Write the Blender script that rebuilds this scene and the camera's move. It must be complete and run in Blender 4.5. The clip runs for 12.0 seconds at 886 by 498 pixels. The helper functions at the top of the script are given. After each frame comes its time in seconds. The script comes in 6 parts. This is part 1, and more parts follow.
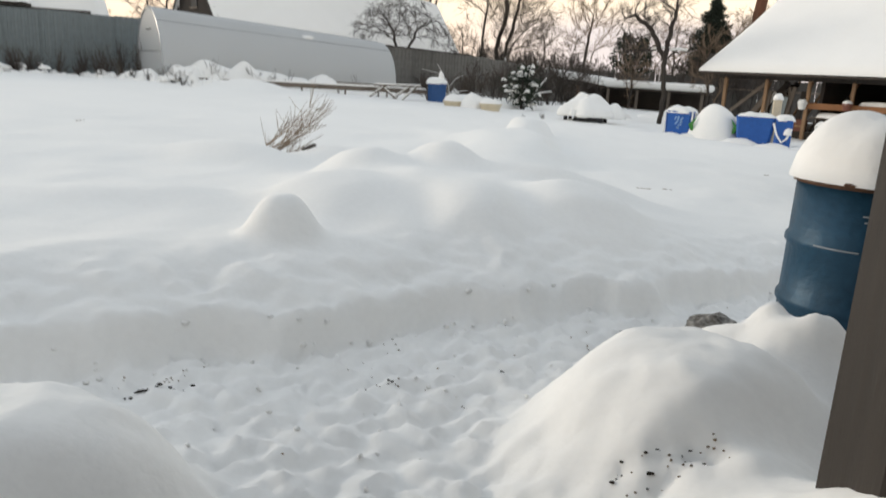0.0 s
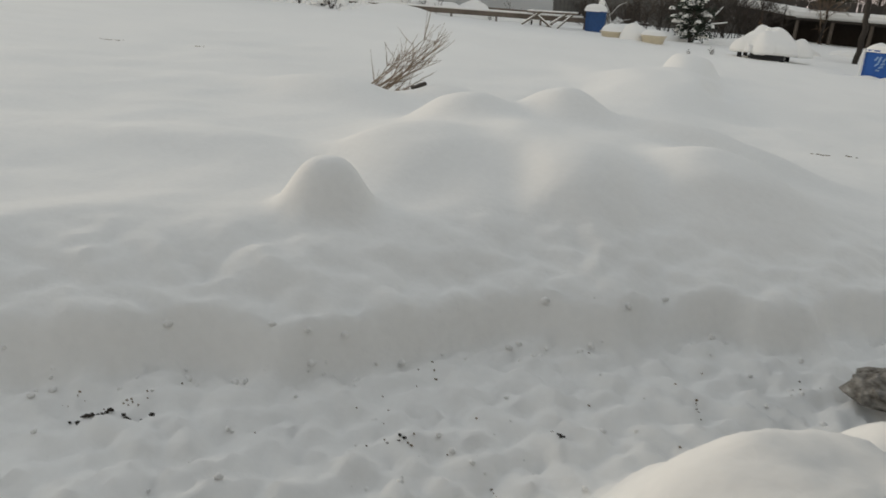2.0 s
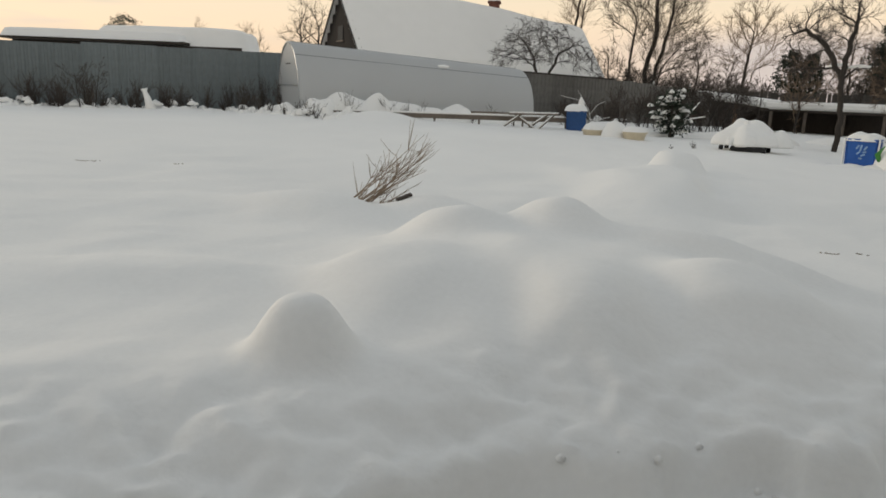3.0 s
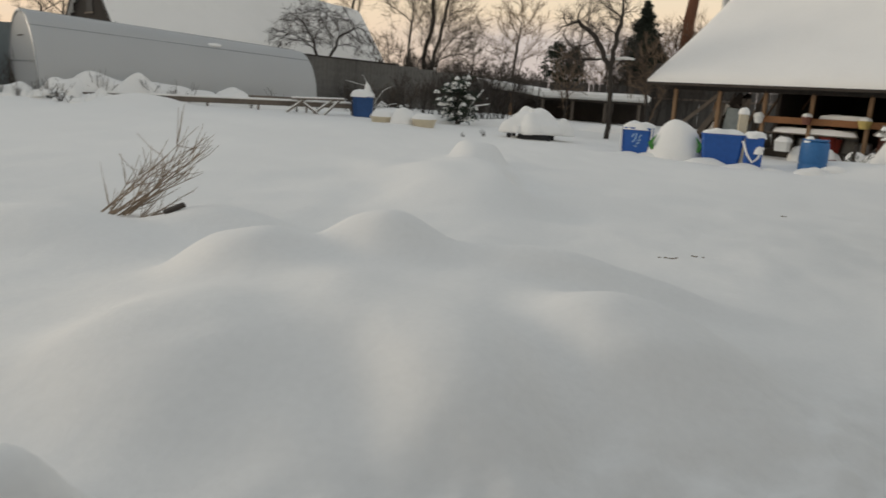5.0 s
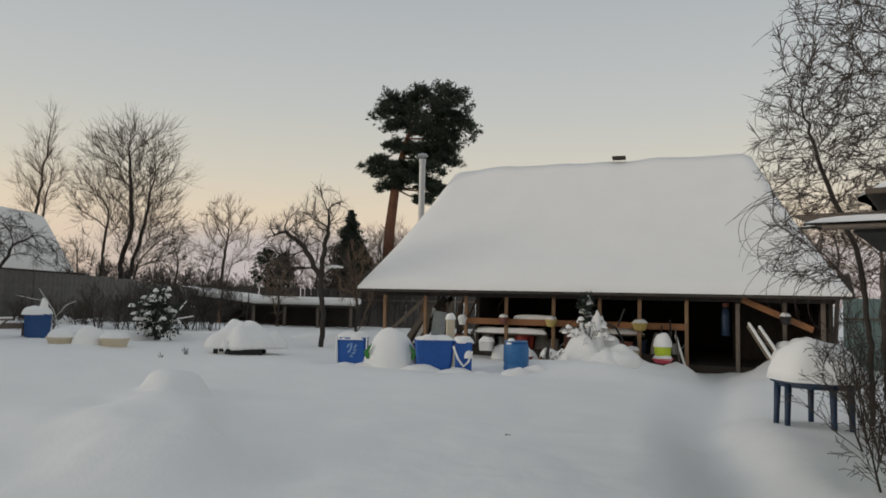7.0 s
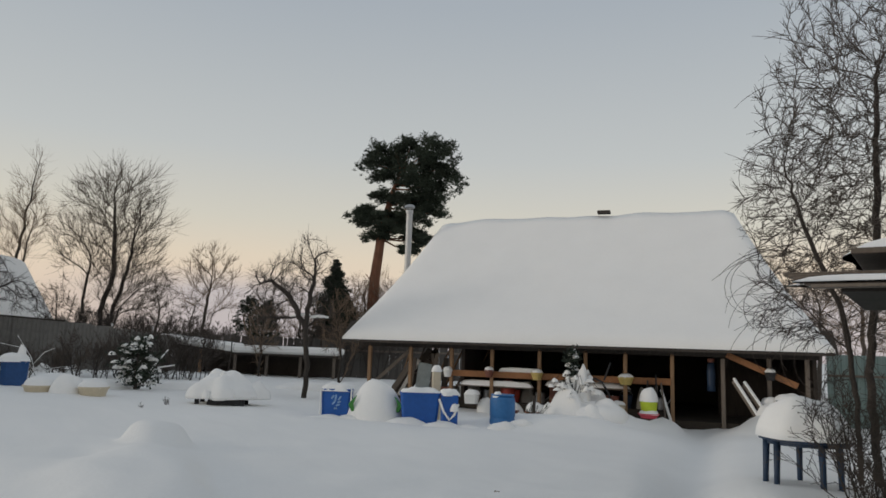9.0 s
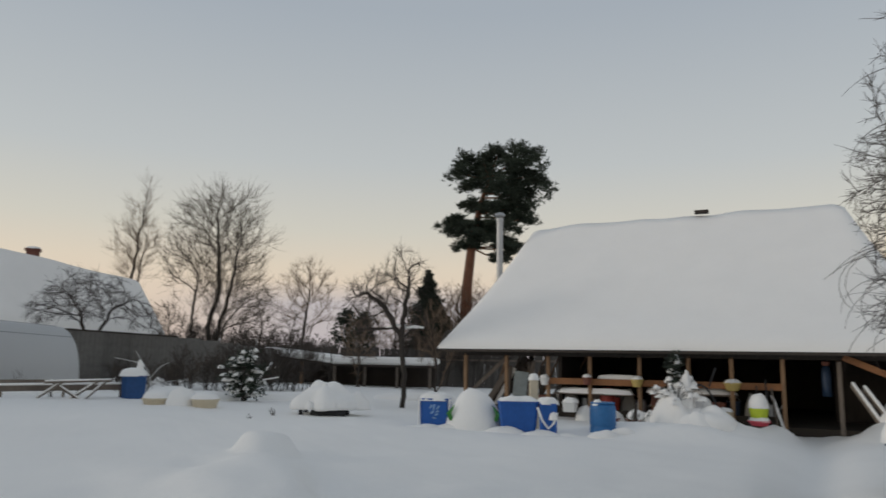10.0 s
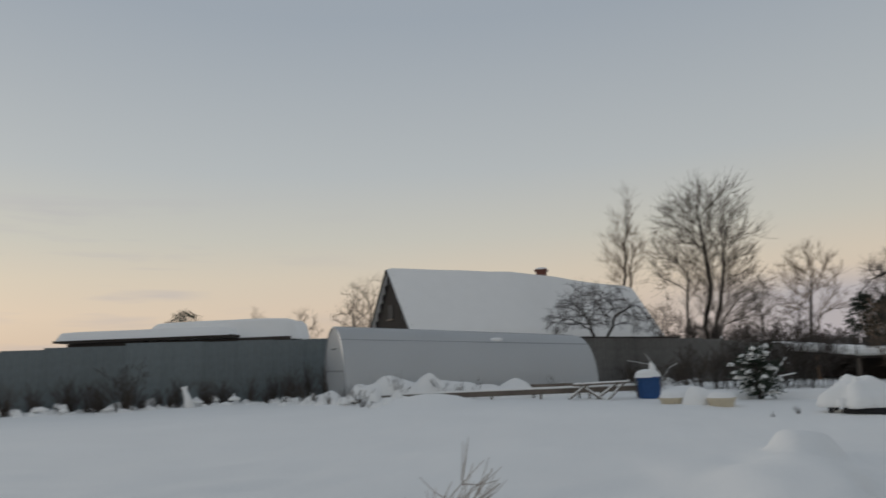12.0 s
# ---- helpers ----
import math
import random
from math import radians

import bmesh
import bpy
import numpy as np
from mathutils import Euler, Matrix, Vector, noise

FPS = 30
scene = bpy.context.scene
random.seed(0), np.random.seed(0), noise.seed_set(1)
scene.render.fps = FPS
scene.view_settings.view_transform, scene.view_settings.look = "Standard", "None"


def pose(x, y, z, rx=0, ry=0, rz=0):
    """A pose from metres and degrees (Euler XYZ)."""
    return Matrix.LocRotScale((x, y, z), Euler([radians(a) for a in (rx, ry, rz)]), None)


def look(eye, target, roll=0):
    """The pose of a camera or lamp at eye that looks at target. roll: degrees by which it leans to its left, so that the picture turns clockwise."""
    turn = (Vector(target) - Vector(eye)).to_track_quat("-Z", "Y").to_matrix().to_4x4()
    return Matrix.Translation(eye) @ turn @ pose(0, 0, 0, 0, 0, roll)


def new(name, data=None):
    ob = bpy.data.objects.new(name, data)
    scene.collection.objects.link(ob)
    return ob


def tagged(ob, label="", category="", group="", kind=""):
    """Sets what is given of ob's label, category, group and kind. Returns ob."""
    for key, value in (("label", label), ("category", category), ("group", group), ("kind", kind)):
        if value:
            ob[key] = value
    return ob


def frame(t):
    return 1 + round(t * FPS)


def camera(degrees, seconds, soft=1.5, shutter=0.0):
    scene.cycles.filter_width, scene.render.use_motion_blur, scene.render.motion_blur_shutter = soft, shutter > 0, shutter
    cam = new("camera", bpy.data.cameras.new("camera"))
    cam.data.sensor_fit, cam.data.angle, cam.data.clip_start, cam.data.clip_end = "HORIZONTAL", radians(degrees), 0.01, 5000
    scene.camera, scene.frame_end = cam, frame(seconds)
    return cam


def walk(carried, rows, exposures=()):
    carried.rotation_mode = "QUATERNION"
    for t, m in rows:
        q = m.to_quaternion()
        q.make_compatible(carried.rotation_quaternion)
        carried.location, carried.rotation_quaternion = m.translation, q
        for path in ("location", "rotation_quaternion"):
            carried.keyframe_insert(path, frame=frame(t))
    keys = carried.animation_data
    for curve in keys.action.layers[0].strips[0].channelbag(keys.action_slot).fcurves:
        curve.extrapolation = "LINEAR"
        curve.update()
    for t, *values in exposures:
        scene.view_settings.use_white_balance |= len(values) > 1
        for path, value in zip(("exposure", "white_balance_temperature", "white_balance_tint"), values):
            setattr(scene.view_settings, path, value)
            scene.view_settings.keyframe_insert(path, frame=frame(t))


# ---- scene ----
cam = camera(63.4, 12.0, soft=1.6, shutter=0.30)
ROWS = [
    (0.0, -0.010, 0.056, 1.290, -2.21, -13.55, -3.24),
    (0.5, 0.014, 0.326, 1.266, -2.62, -18.53, -5.59),
    (1.0, 0.135, 0.549, 1.295, 0.27, -18.16, -3.17),
    (1.5, 0.276, 0.786, 1.314, 6.85, -19.61, -6.87),
    (2.0, 0.331, 1.001, 1.349, 10.52, -19.91, -3.96),
    (2.5, 0.315, 1.189, 1.400, 12.90, -14.88, -3.30),
    (2.7, 0.295, 1.280, 1.402, 11.11, -13.46, -2.60),
    (4.3, 0.048, 2.090, 1.356, 4.06, -10.20, -3.06),
    (4.5, 0.035, 2.214, 1.354, 0.53, -12.38, -3.84),
    (5.0, 0.021, 2.583, 1.389, -8.10, -12.58, -2.99),
    (5.5, 0.059, 2.799, 1.468, -14.97, -6.00, -0.27),
    (6.0, 0.085, 3.097, 1.527, -25.05, -0.05, -2.22),
    (6.5, 0.260, 3.293, 1.545, -32.49, 1.21, -0.79),
    (7.0, 0.318, 3.413, 1.651, -30.53, 3.99, -1.21),
    (7.5, 0.283, 3.408, 1.674, -31.22, 6.84, -0.77),
    (7.7, 0.280, 3.410, 1.674, -31.09, 7.68, -0.79),
    (9.3, 0.220, 3.430, 1.667, -31.88, 8.16, -2.12),
    (9.5, 0.215, 3.430, 1.667, -30.44, 8.36, -1.42),
    (10.0, 0.190, 3.436, 1.674, -24.48, 8.54, -0.86),
    (10.5, 0.136, 3.372, 1.679, -15.55, 9.30, 0.12),
    (11.0, 0.087, 3.345, 1.685, -7.32, 9.78, -0.05),
    (11.5, 0.045, 3.341, 1.671, 2.50, 9.63, 1.03),
    (12.0, -0.088, 3.284, 1.673, 13.41, 9.01, 2.32),
]
EXPOSURES = [
    (0.0, 1.11, 6830, 8), (0.5, 0.69, 6930, 8), (1.0, 0.57, 7030, 8), (1.5, 0.61, 7130, 8), (2.5, 0.60, 7180, 8), (4.5, 0.45, 7130, 8),
    (5.5, 0.43, 7180, 8), (6.5, 0.24, 6880, 8), (7.5, 0.24, 6680, 8), (9.5, 0.24, 6530, 8), (10.5, 0.14, 6450, 8), (11.0, 0.08, 6450, 8), (12.0, 0.03, 6400, 8),
]
walk(cam, [(t, pose(x, y, z, 90 + pitch, roll, yaw)) for t, x, y, z, yaw, pitch, roll in ROWS], EXPOSURES)

# ---- world and sun ----
SUN_EL, SUN_AZ = 9.0, 70.0  # degrees above the horizon; azimuth left of the y axis
world = bpy.data.worlds.new("dusk_sky")
scene.world = world
world.use_nodes = True
wn, wl = world.node_tree.nodes, world.node_tree.links
wn.clear()
w_out = wn.new("ShaderNodeOutputWorld")
w_bg = wn.new("ShaderNodeBackground")
w_co = wn.new("ShaderNodeTexCoord")
w_sep = wn.new("ShaderNodeSeparateXYZ")
w_ramp = wn.new("ShaderNodeValToRGB")
wl.new(w_co.outputs["Generated"], w_sep.inputs[0])
wl.new(w_sep.outputs["Z"], w_ramp.inputs[0])
w_ramp.color_ramp.elements[0].position, w_ramp.color_ramp.elements[0].color = 0.0, (0.52, 0.40, 0.36, 1)
w_ramp.color_ramp.elements[1].position, w_ramp.color_ramp.elements[1].color = 1.0, (0.262, 0.287, 0.325, 1)
for p, c in ((0.035, (0.56, 0.44, 0.36)), (0.075, (0.63, 0.50, 0.395)), (0.12, (0.60, 0.51, 0.41)), (0.17, (0.52, 0.49, 0.43)), (0.26, (0.425, 0.437, 0.44)), (0.45, (0.315, 0.345, 0.385))):
    e = w_ramp.color_ramp.elements.new(p)
    e.color = (*c, 1)
# low lilac cloud bank
w_map = wn.new("ShaderNodeMapping")
w_map.inputs["Scale"].default_value = (3.0, 3.0, 26.0)
w_noise = wn.new("ShaderNodeTexNoise")
w_noise.inputs["Scale"].default_value, w_noise.inputs["Detail"].default_value = 1.3, 4.0
w_cr = wn.new("ShaderNodeMapRange")
w_cr.inputs[1].default_value, w_cr.inputs[2].default_value = 0.50, 0.66
w_mix = wn.new("ShaderNodeMix")
w_mix.data_type = "RGBA"
w_mix.inputs[7].default_value = (0.40, 0.37, 0.40, 1)
wl.new(w_co.outputs["Generated"], w_map.inputs[0])
wl.new(w_map.outputs[0], w_noise.inputs["Vector"])
wl.new(w_noise.outputs[0], w_cr.inputs[0])
w_side = wn.new("ShaderNodeMapRange")
w_side.inputs[1].default_value, w_side.inputs[2].default_value = 0.0, 0.22
wl.new(w_sep.outputs["X"], w_side.inputs[0])
w_bank = wn.new("ShaderNodeMapRange")
w_bank.inputs[1].default_value, w_bank.inputs[2].default_value, w_bank.inputs[3].default_value, w_bank.inputs[4].default_value = 0.070, 0.100, 0.85, 0.0
wl.new(w_sep.outputs["Z"], w_bank.inputs[0])
w_both = wn.new("ShaderNodeMath")
w_both.operation = "MULTIPLY"
wl.new(w_side.outputs[0], w_both.inputs[0])
wl.new(w_bank.outputs[0], w_both.inputs[1])
w_left = wn.new("ShaderNodeMapRange")
w_left.inputs[1].default_value, w_left.inputs[2].default_value = -0.30, -0.60
wl.new(w_sep.outputs["X"], w_left.inputs[0])
w_high = wn.new("ShaderNodeMapRange")
w_high.inputs[1].default_value, w_high.inputs[2].default_value, w_high.inputs[3].default_value, w_high.inputs[4].default_value = 0.19, 0.24, 0.55, 0.0
wl.new(w_sep.outputs["Z"], w_high.inputs[0])
w_wisp = wn.new("ShaderNodeMath")
w_wisp.operation = "MULTIPLY"
wl.new(w_left.outputs[0], w_wisp.inputs[0])
wl.new(w_high.outputs[0], w_wisp.inputs[1])
w_wisp2 = wn.new("ShaderNodeMath")
w_wisp2.operation = "MULTIPLY"
wl.new(w_wisp.outputs[0], w_wisp2.inputs[0])
wl.new(w_cr.outputs[0], w_wisp2.inputs[1])
w_max = wn.new("ShaderNodeMath")
w_max.operation = "MAXIMUM"
wl.new(w_both.outputs[0], w_max.inputs[0])
wl.new(w_wisp2.outputs[0], w_max.inputs[1])
wl.new(w_max.outputs[0], w_mix.inputs[0])
wl.new(w_ramp.outputs[0], w_mix.inputs[6])
w_sky = wn.new("ShaderNodeTexSky")
w_sky.sky_type = "NISHITA"
w_sky.sun_disc = False
w_sky.sun_elevation, w_sky.sun_rotation = radians(SUN_EL), radians(-SUN_AZ)
w_mix2 = wn.new("ShaderNodeMix")
w_mix2.data_type = "RGBA"
w_mix2.blend_type = "ADD"
w_mix2.inputs[0].default_value = 0.008
wl.new(w_mix.outputs[2], w_mix2.inputs[6])
wl.new(w_sky.outputs[0], w_mix2.inputs[7])
wl.new(w_mix2.outputs[2], w_bg.inputs[0])
w_bg.inputs[1].default_value = 1.0
wl.new(w_bg.outputs[0], w_out.inputs[0])

sun_data = bpy.data.lights.new("sun", "SUN")
sun_data.energy, sun_data.angle, sun_data.color = 0.62, radians(16), (1.0, 0.90, 0.79)
sun = new("sun", sun_data)
sun.matrix_world = look((0, 0, 30), (math.sin(radians(SUN_AZ)) * 30, -math.cos(radians(SUN_AZ)) * 30, 30 - 30 * math.tan(radians(SUN_EL))))


# ---- materials ----
def material(name, color, rough=0.8, var=0.25, big=0.7, fine=14.0, bump=0.3, metal=0.0, tint=None, stretch=(1, 1, 1), spec=0.4):
    """Two scales of mottling over the base colour, with fine relief."""
    m = bpy.data.materials.new(name)
    m.use_nodes = True
    n, l = m.node_tree.nodes, m.node_tree.links
    b = n["Principled BSDF"]
    co = n.new("ShaderNodeTexCoord")
    mp = n.new("ShaderNodeMapping")
    mp.inputs["Scale"].default_value = stretch
    l.new(co.outputs["Object"], mp.inputs[0])
    n1, n2 = n.new("ShaderNodeTexNoise"), n.new("ShaderNodeTexNoise")
    n1.inputs["Scale"].default_value, n1.inputs["Detail"].default_value = big, 3
    n2.inputs["Scale"].default_value, n2.inputs["Detail"].default_value = fine, 5
    l.new(mp.outputs[0], n1.inputs["Vector"])
    l.new(mp.outputs[0], n2.inputs["Vector"])
    add = n.new("ShaderNodeMath")
    add.operation = "ADD"
    l.new(n1.outputs[0], add.inputs[0])
    l.new(n2.outputs[0], add.inputs[1])
    last = add.outputs[0]
    ob = n.new("ShaderNodeObjectInfo")
    rnd = n.new("ShaderNodeMath")
    rnd.operation = "MULTIPLY_ADD"
    rnd.inputs[1].default_value = 0.35
    l.new(ob.outputs["Random"], rnd.inputs[0])
    l.new(last, rnd.inputs[2])
    last = rnd.outputs[0]
    ramp = n.new("ShaderNodeMapRange")
    ramp.inputs[1].default_value, ramp.inputs[2].default_value = 0.75, 1.6
    l.new(last, ramp.inputs[0])
    mix = n.new("ShaderNodeMix")
    mix.data_type = "RGBA"
    dark = tint or tuple(c * (1 - var) for c in color)
    light = tuple(min(1, c * (1 + var * 0.6)) for c in color)
    mix.inputs[6].default_value, mix.inputs[7].default_value = (*dark, 1), (*light, 1)
    l.new(ramp.outputs[0], mix.inputs[0])
    l.new(mix.outputs[2], b.inputs["Base Color"])
    b.inputs["Roughness"].default_value, b.inputs["Metallic"].default_value = rough, metal
    b.inputs["Specular IOR Level"].default_value = spec
    if bump:
        bp = n.new("ShaderNodeBump")
        bp.inputs["Strength"].default_value, bp.inputs["Distance"].default_value = bump, 0.02
        l.new(n2.outputs[0], bp.inputs["Height"])
        l.new(bp.outputs[0], b.inputs["Normal"])
    return m


SNOW = material("snow", (0.90, 0.89, 0.868), 0.85, 0.04, 0.5, 30.0, 0.16, spec=0.25)
SNOW_CAP = material("snow_cap", (0.90, 0.89, 0.868), 0.85, 0.03, 1.2, 18.0, 0.3, spec=0.25)
WOOD_NEW = material("planed_wood", (0.30, 0.185, 0.105), 0.8, 0.45, 1.5, 20, 0.4, stretch=(1, 1, 0.15))
WOOD_RED = material("stained_rail_wood", (0.33, 0.15, 0.065), 0.75, 0.35, 1.5, 20, 0.3)
WOOD_OLD = material("weathered_wood", (0.17, 0.14, 0.115), 0.9, 0.4, 1.2, 22, 0.5, stretch=(1, 1, 0.2))
# dark boards; inside the barn this tone also stands in for shade
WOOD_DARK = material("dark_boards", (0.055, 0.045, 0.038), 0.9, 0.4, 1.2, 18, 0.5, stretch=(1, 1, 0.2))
PORCH_WOOD = material("brown_painted_wood", (0.036, 0.028, 0.022), 0.6, 0.3, 2.0, 30, 0.35, stretch=(1, 1, 0.15))
BARK = material("grey_bark", (0.11, 0.09, 0.075), 0.95, 0.4, 3, 30, 0.6)
BARK_DARK = material("dark_bark", (0.05, 0.042, 0.036), 0.95, 0.4, 3, 30, 0.6)
BARK_PINE = material("pine_bark", (0.19, 0.085, 0.05), 0.9, 0.45, 1.5, 18, 0.7)
TWIG = material("twigs", (0.095, 0.075, 0.060), 0.9, 0.3, 1, 8, 0)
# paler, warmer twig brown for far trees, with low warm light put into it
TWIG_WARM_LIT = material("warm_lit_twigs", (0.17, 0.12, 0.082), 0.9, 0.3, 1, 8, 0)
TWIG_DARK = material("dark_twigs", (0.072, 0.058, 0.050), 0.9, 0.3, 1, 8, 0)
STRAW = material("dry_stalks", (0.30, 0.23, 0.17), 0.9, 0.4, 4, 20, 0)
NEEDLE = material("pine_needles", (0.036, 0.048, 0.031), 0.8, 0.4, 1.5, 9, 0)
NEEDLE_DARK = material("spruce_needles", (0.03, 0.042, 0.028), 0.85, 0.4, 1.5, 9, 0)
LEAF = material("green_leaf_plastic", (0.05, 0.22, 0.04), 0.45, 0.3, 4, 20, 0.1)
BLUE = material("blue_plastic", (0.016, 0.105, 0.40), 0.45, 0.2, 2, 14, 0.12)
BLUE_PALE = material("faded_blue_plastic", (0.035, 0.165, 0.40), 0.5, 0.2, 2, 14, 0.12)
BLUE_GREY = material("dull_blue_plastic", (0.016, 0.072, 0.215), 0.5, 0.25, 2, 14, 0.12)
BLUE_DARK = material("dark_blue_paint", (0.02, 0.042, 0.085), 0.5, 0.3, 2, 14, 0.15)
DRUM = material("worn_blue_steel", (0.014, 0.058, 0.105), 0.45, 0.35, 3, 25, 0.2, metal=0.25)
RUST = material("rust", (0.12, 0.06, 0.035), 0.9, 0.5, 6, 40, 0.5)
ZINC = material("galvanised_steel", (0.42, 0.43, 0.44), 0.45, 0.15, 1.5, 12, 0.1, metal=0.7)
FENCE = material("grey_profiled_sheet", (0.172, 0.200, 0.208), 0.5, 0.2, 0.25, 6, 0.1, metal=0.2)
FENCE_OLD = material("rusty_grey_sheet", (0.160, 0.153, 0.142), 0.7, 0.35, 0.5, 6, 0.2, metal=0.1)
RED_BRICK = material("red_brick", (0.15, 0.065, 0.05), 0.9, 0.35, 3, 25, 0.5)
CREAM = material("cream_plastic", (0.62, 0.54, 0.40), 0.5, 0.12, 3, 20, 0.1)
YELLOW = material("yellow_plastic", (0.55, 0.42, 0.14), 0.5, 0.15, 3, 20, 0.1)
WHITE = material("white_plastic", (0.74, 0.74, 0.72), 0.5, 0.08, 3, 20, 0.1)
LIME = material("lime_plastic", (0.50, 0.62, 0.04), 0.45, 0.12, 3, 20, 0.1)
PINK = material("pink_plastic", (0.70, 0.10, 0.14), 0.45, 0.12, 3, 20, 0.1)
BROWN_POT = material("brown_plastic", (0.20, 0.075, 0.05), 0.5, 0.2, 3, 20, 0.1)
RED = material("red_paint", (0.35, 0.05, 0.035), 0.5, 0.25, 3, 20, 0.15)
GREEN_WALL = material("green_painted_boards", (0.10, 0.24, 0.19), 0.7, 0.3, 1.5, 24, 0.35, stretch=(1, 1, 0.2))
RUBBER = material("black_rubber", (0.025, 0.025, 0.027), 0.8, 0.3, 3, 25, 0.3)
EARTH = material("trodden_earth", (0.045, 0.036, 0.028), 0.95, 0.4, 1.5, 20, 0.5)
SACK = material("grey_sackcloth", (0.28, 0.26, 0.23), 0.9, 0.3, 4, 40, 0.4)
# very dark even brown for the gable and its bargeboards
GABLE_WOOD = material("dark_gable_boards", (0.02, 0.016, 0.014), 0.95, 0.4, 1.2, 18, 0.5)
OLD_BOARDS = material("old_fence_boards", (0.095, 0.086, 0.078), 0.95, 0.4, 0.8, 18, 0.5)
STONE = material("frosted_stone", (0.40, 0.38, 0.35), 0.95, 0.75, 14, 40, 0.8, tint=(0.05, 0.04, 0.03))
DIRT = material("dark_litter", (0.27, 0.205, 0.145), 0.95, 0.5, 9, 40, 0.4)
GLASS_GREY = material("old_glass_panel", (0.30, 0.34, 0.34), 0.25, 0.2, 2, 12, 0.05)

# translucent twin-wall sheet of the greenhouse
POLY = bpy.data.materials.new("polycarbonate")
POLY.use_nodes = True
pn, pk = POLY.node_tree.nodes, POLY.node_tree.links
pb = pn["Principled BSDF"]
pb.inputs["Base Color"].default_value, pb.inputs["Roughness"].default_value = (0.70, 0.71, 0.715, 1), 0.28
ptr = pn.new("ShaderNodeBsdfTranslucent")
ptr.inputs[0].default_value = (0.75, 0.76, 0.765, 1)
pno = pn.new("ShaderNodeTexNoise")
pno.inputs["Scale"].default_value = 0.8
pmr = pn.new("ShaderNodeMapRange")
pmr.inputs[3].default_value, pmr.inputs[4].default_value = 0.30, 0.55
pmx = pn.new("ShaderNodeMixShader")
pk.new(pno.outputs[0], pmr.inputs[0])
pk.new(pmr.outputs[0], pmx.inputs[0])
pk.new(pb.outputs[0], pmx.inputs[1])
pk.new(ptr.outputs[0], pmx.inputs[2])
pk.new(pmx.outputs[0], pn["Material Output"].inputs[0])


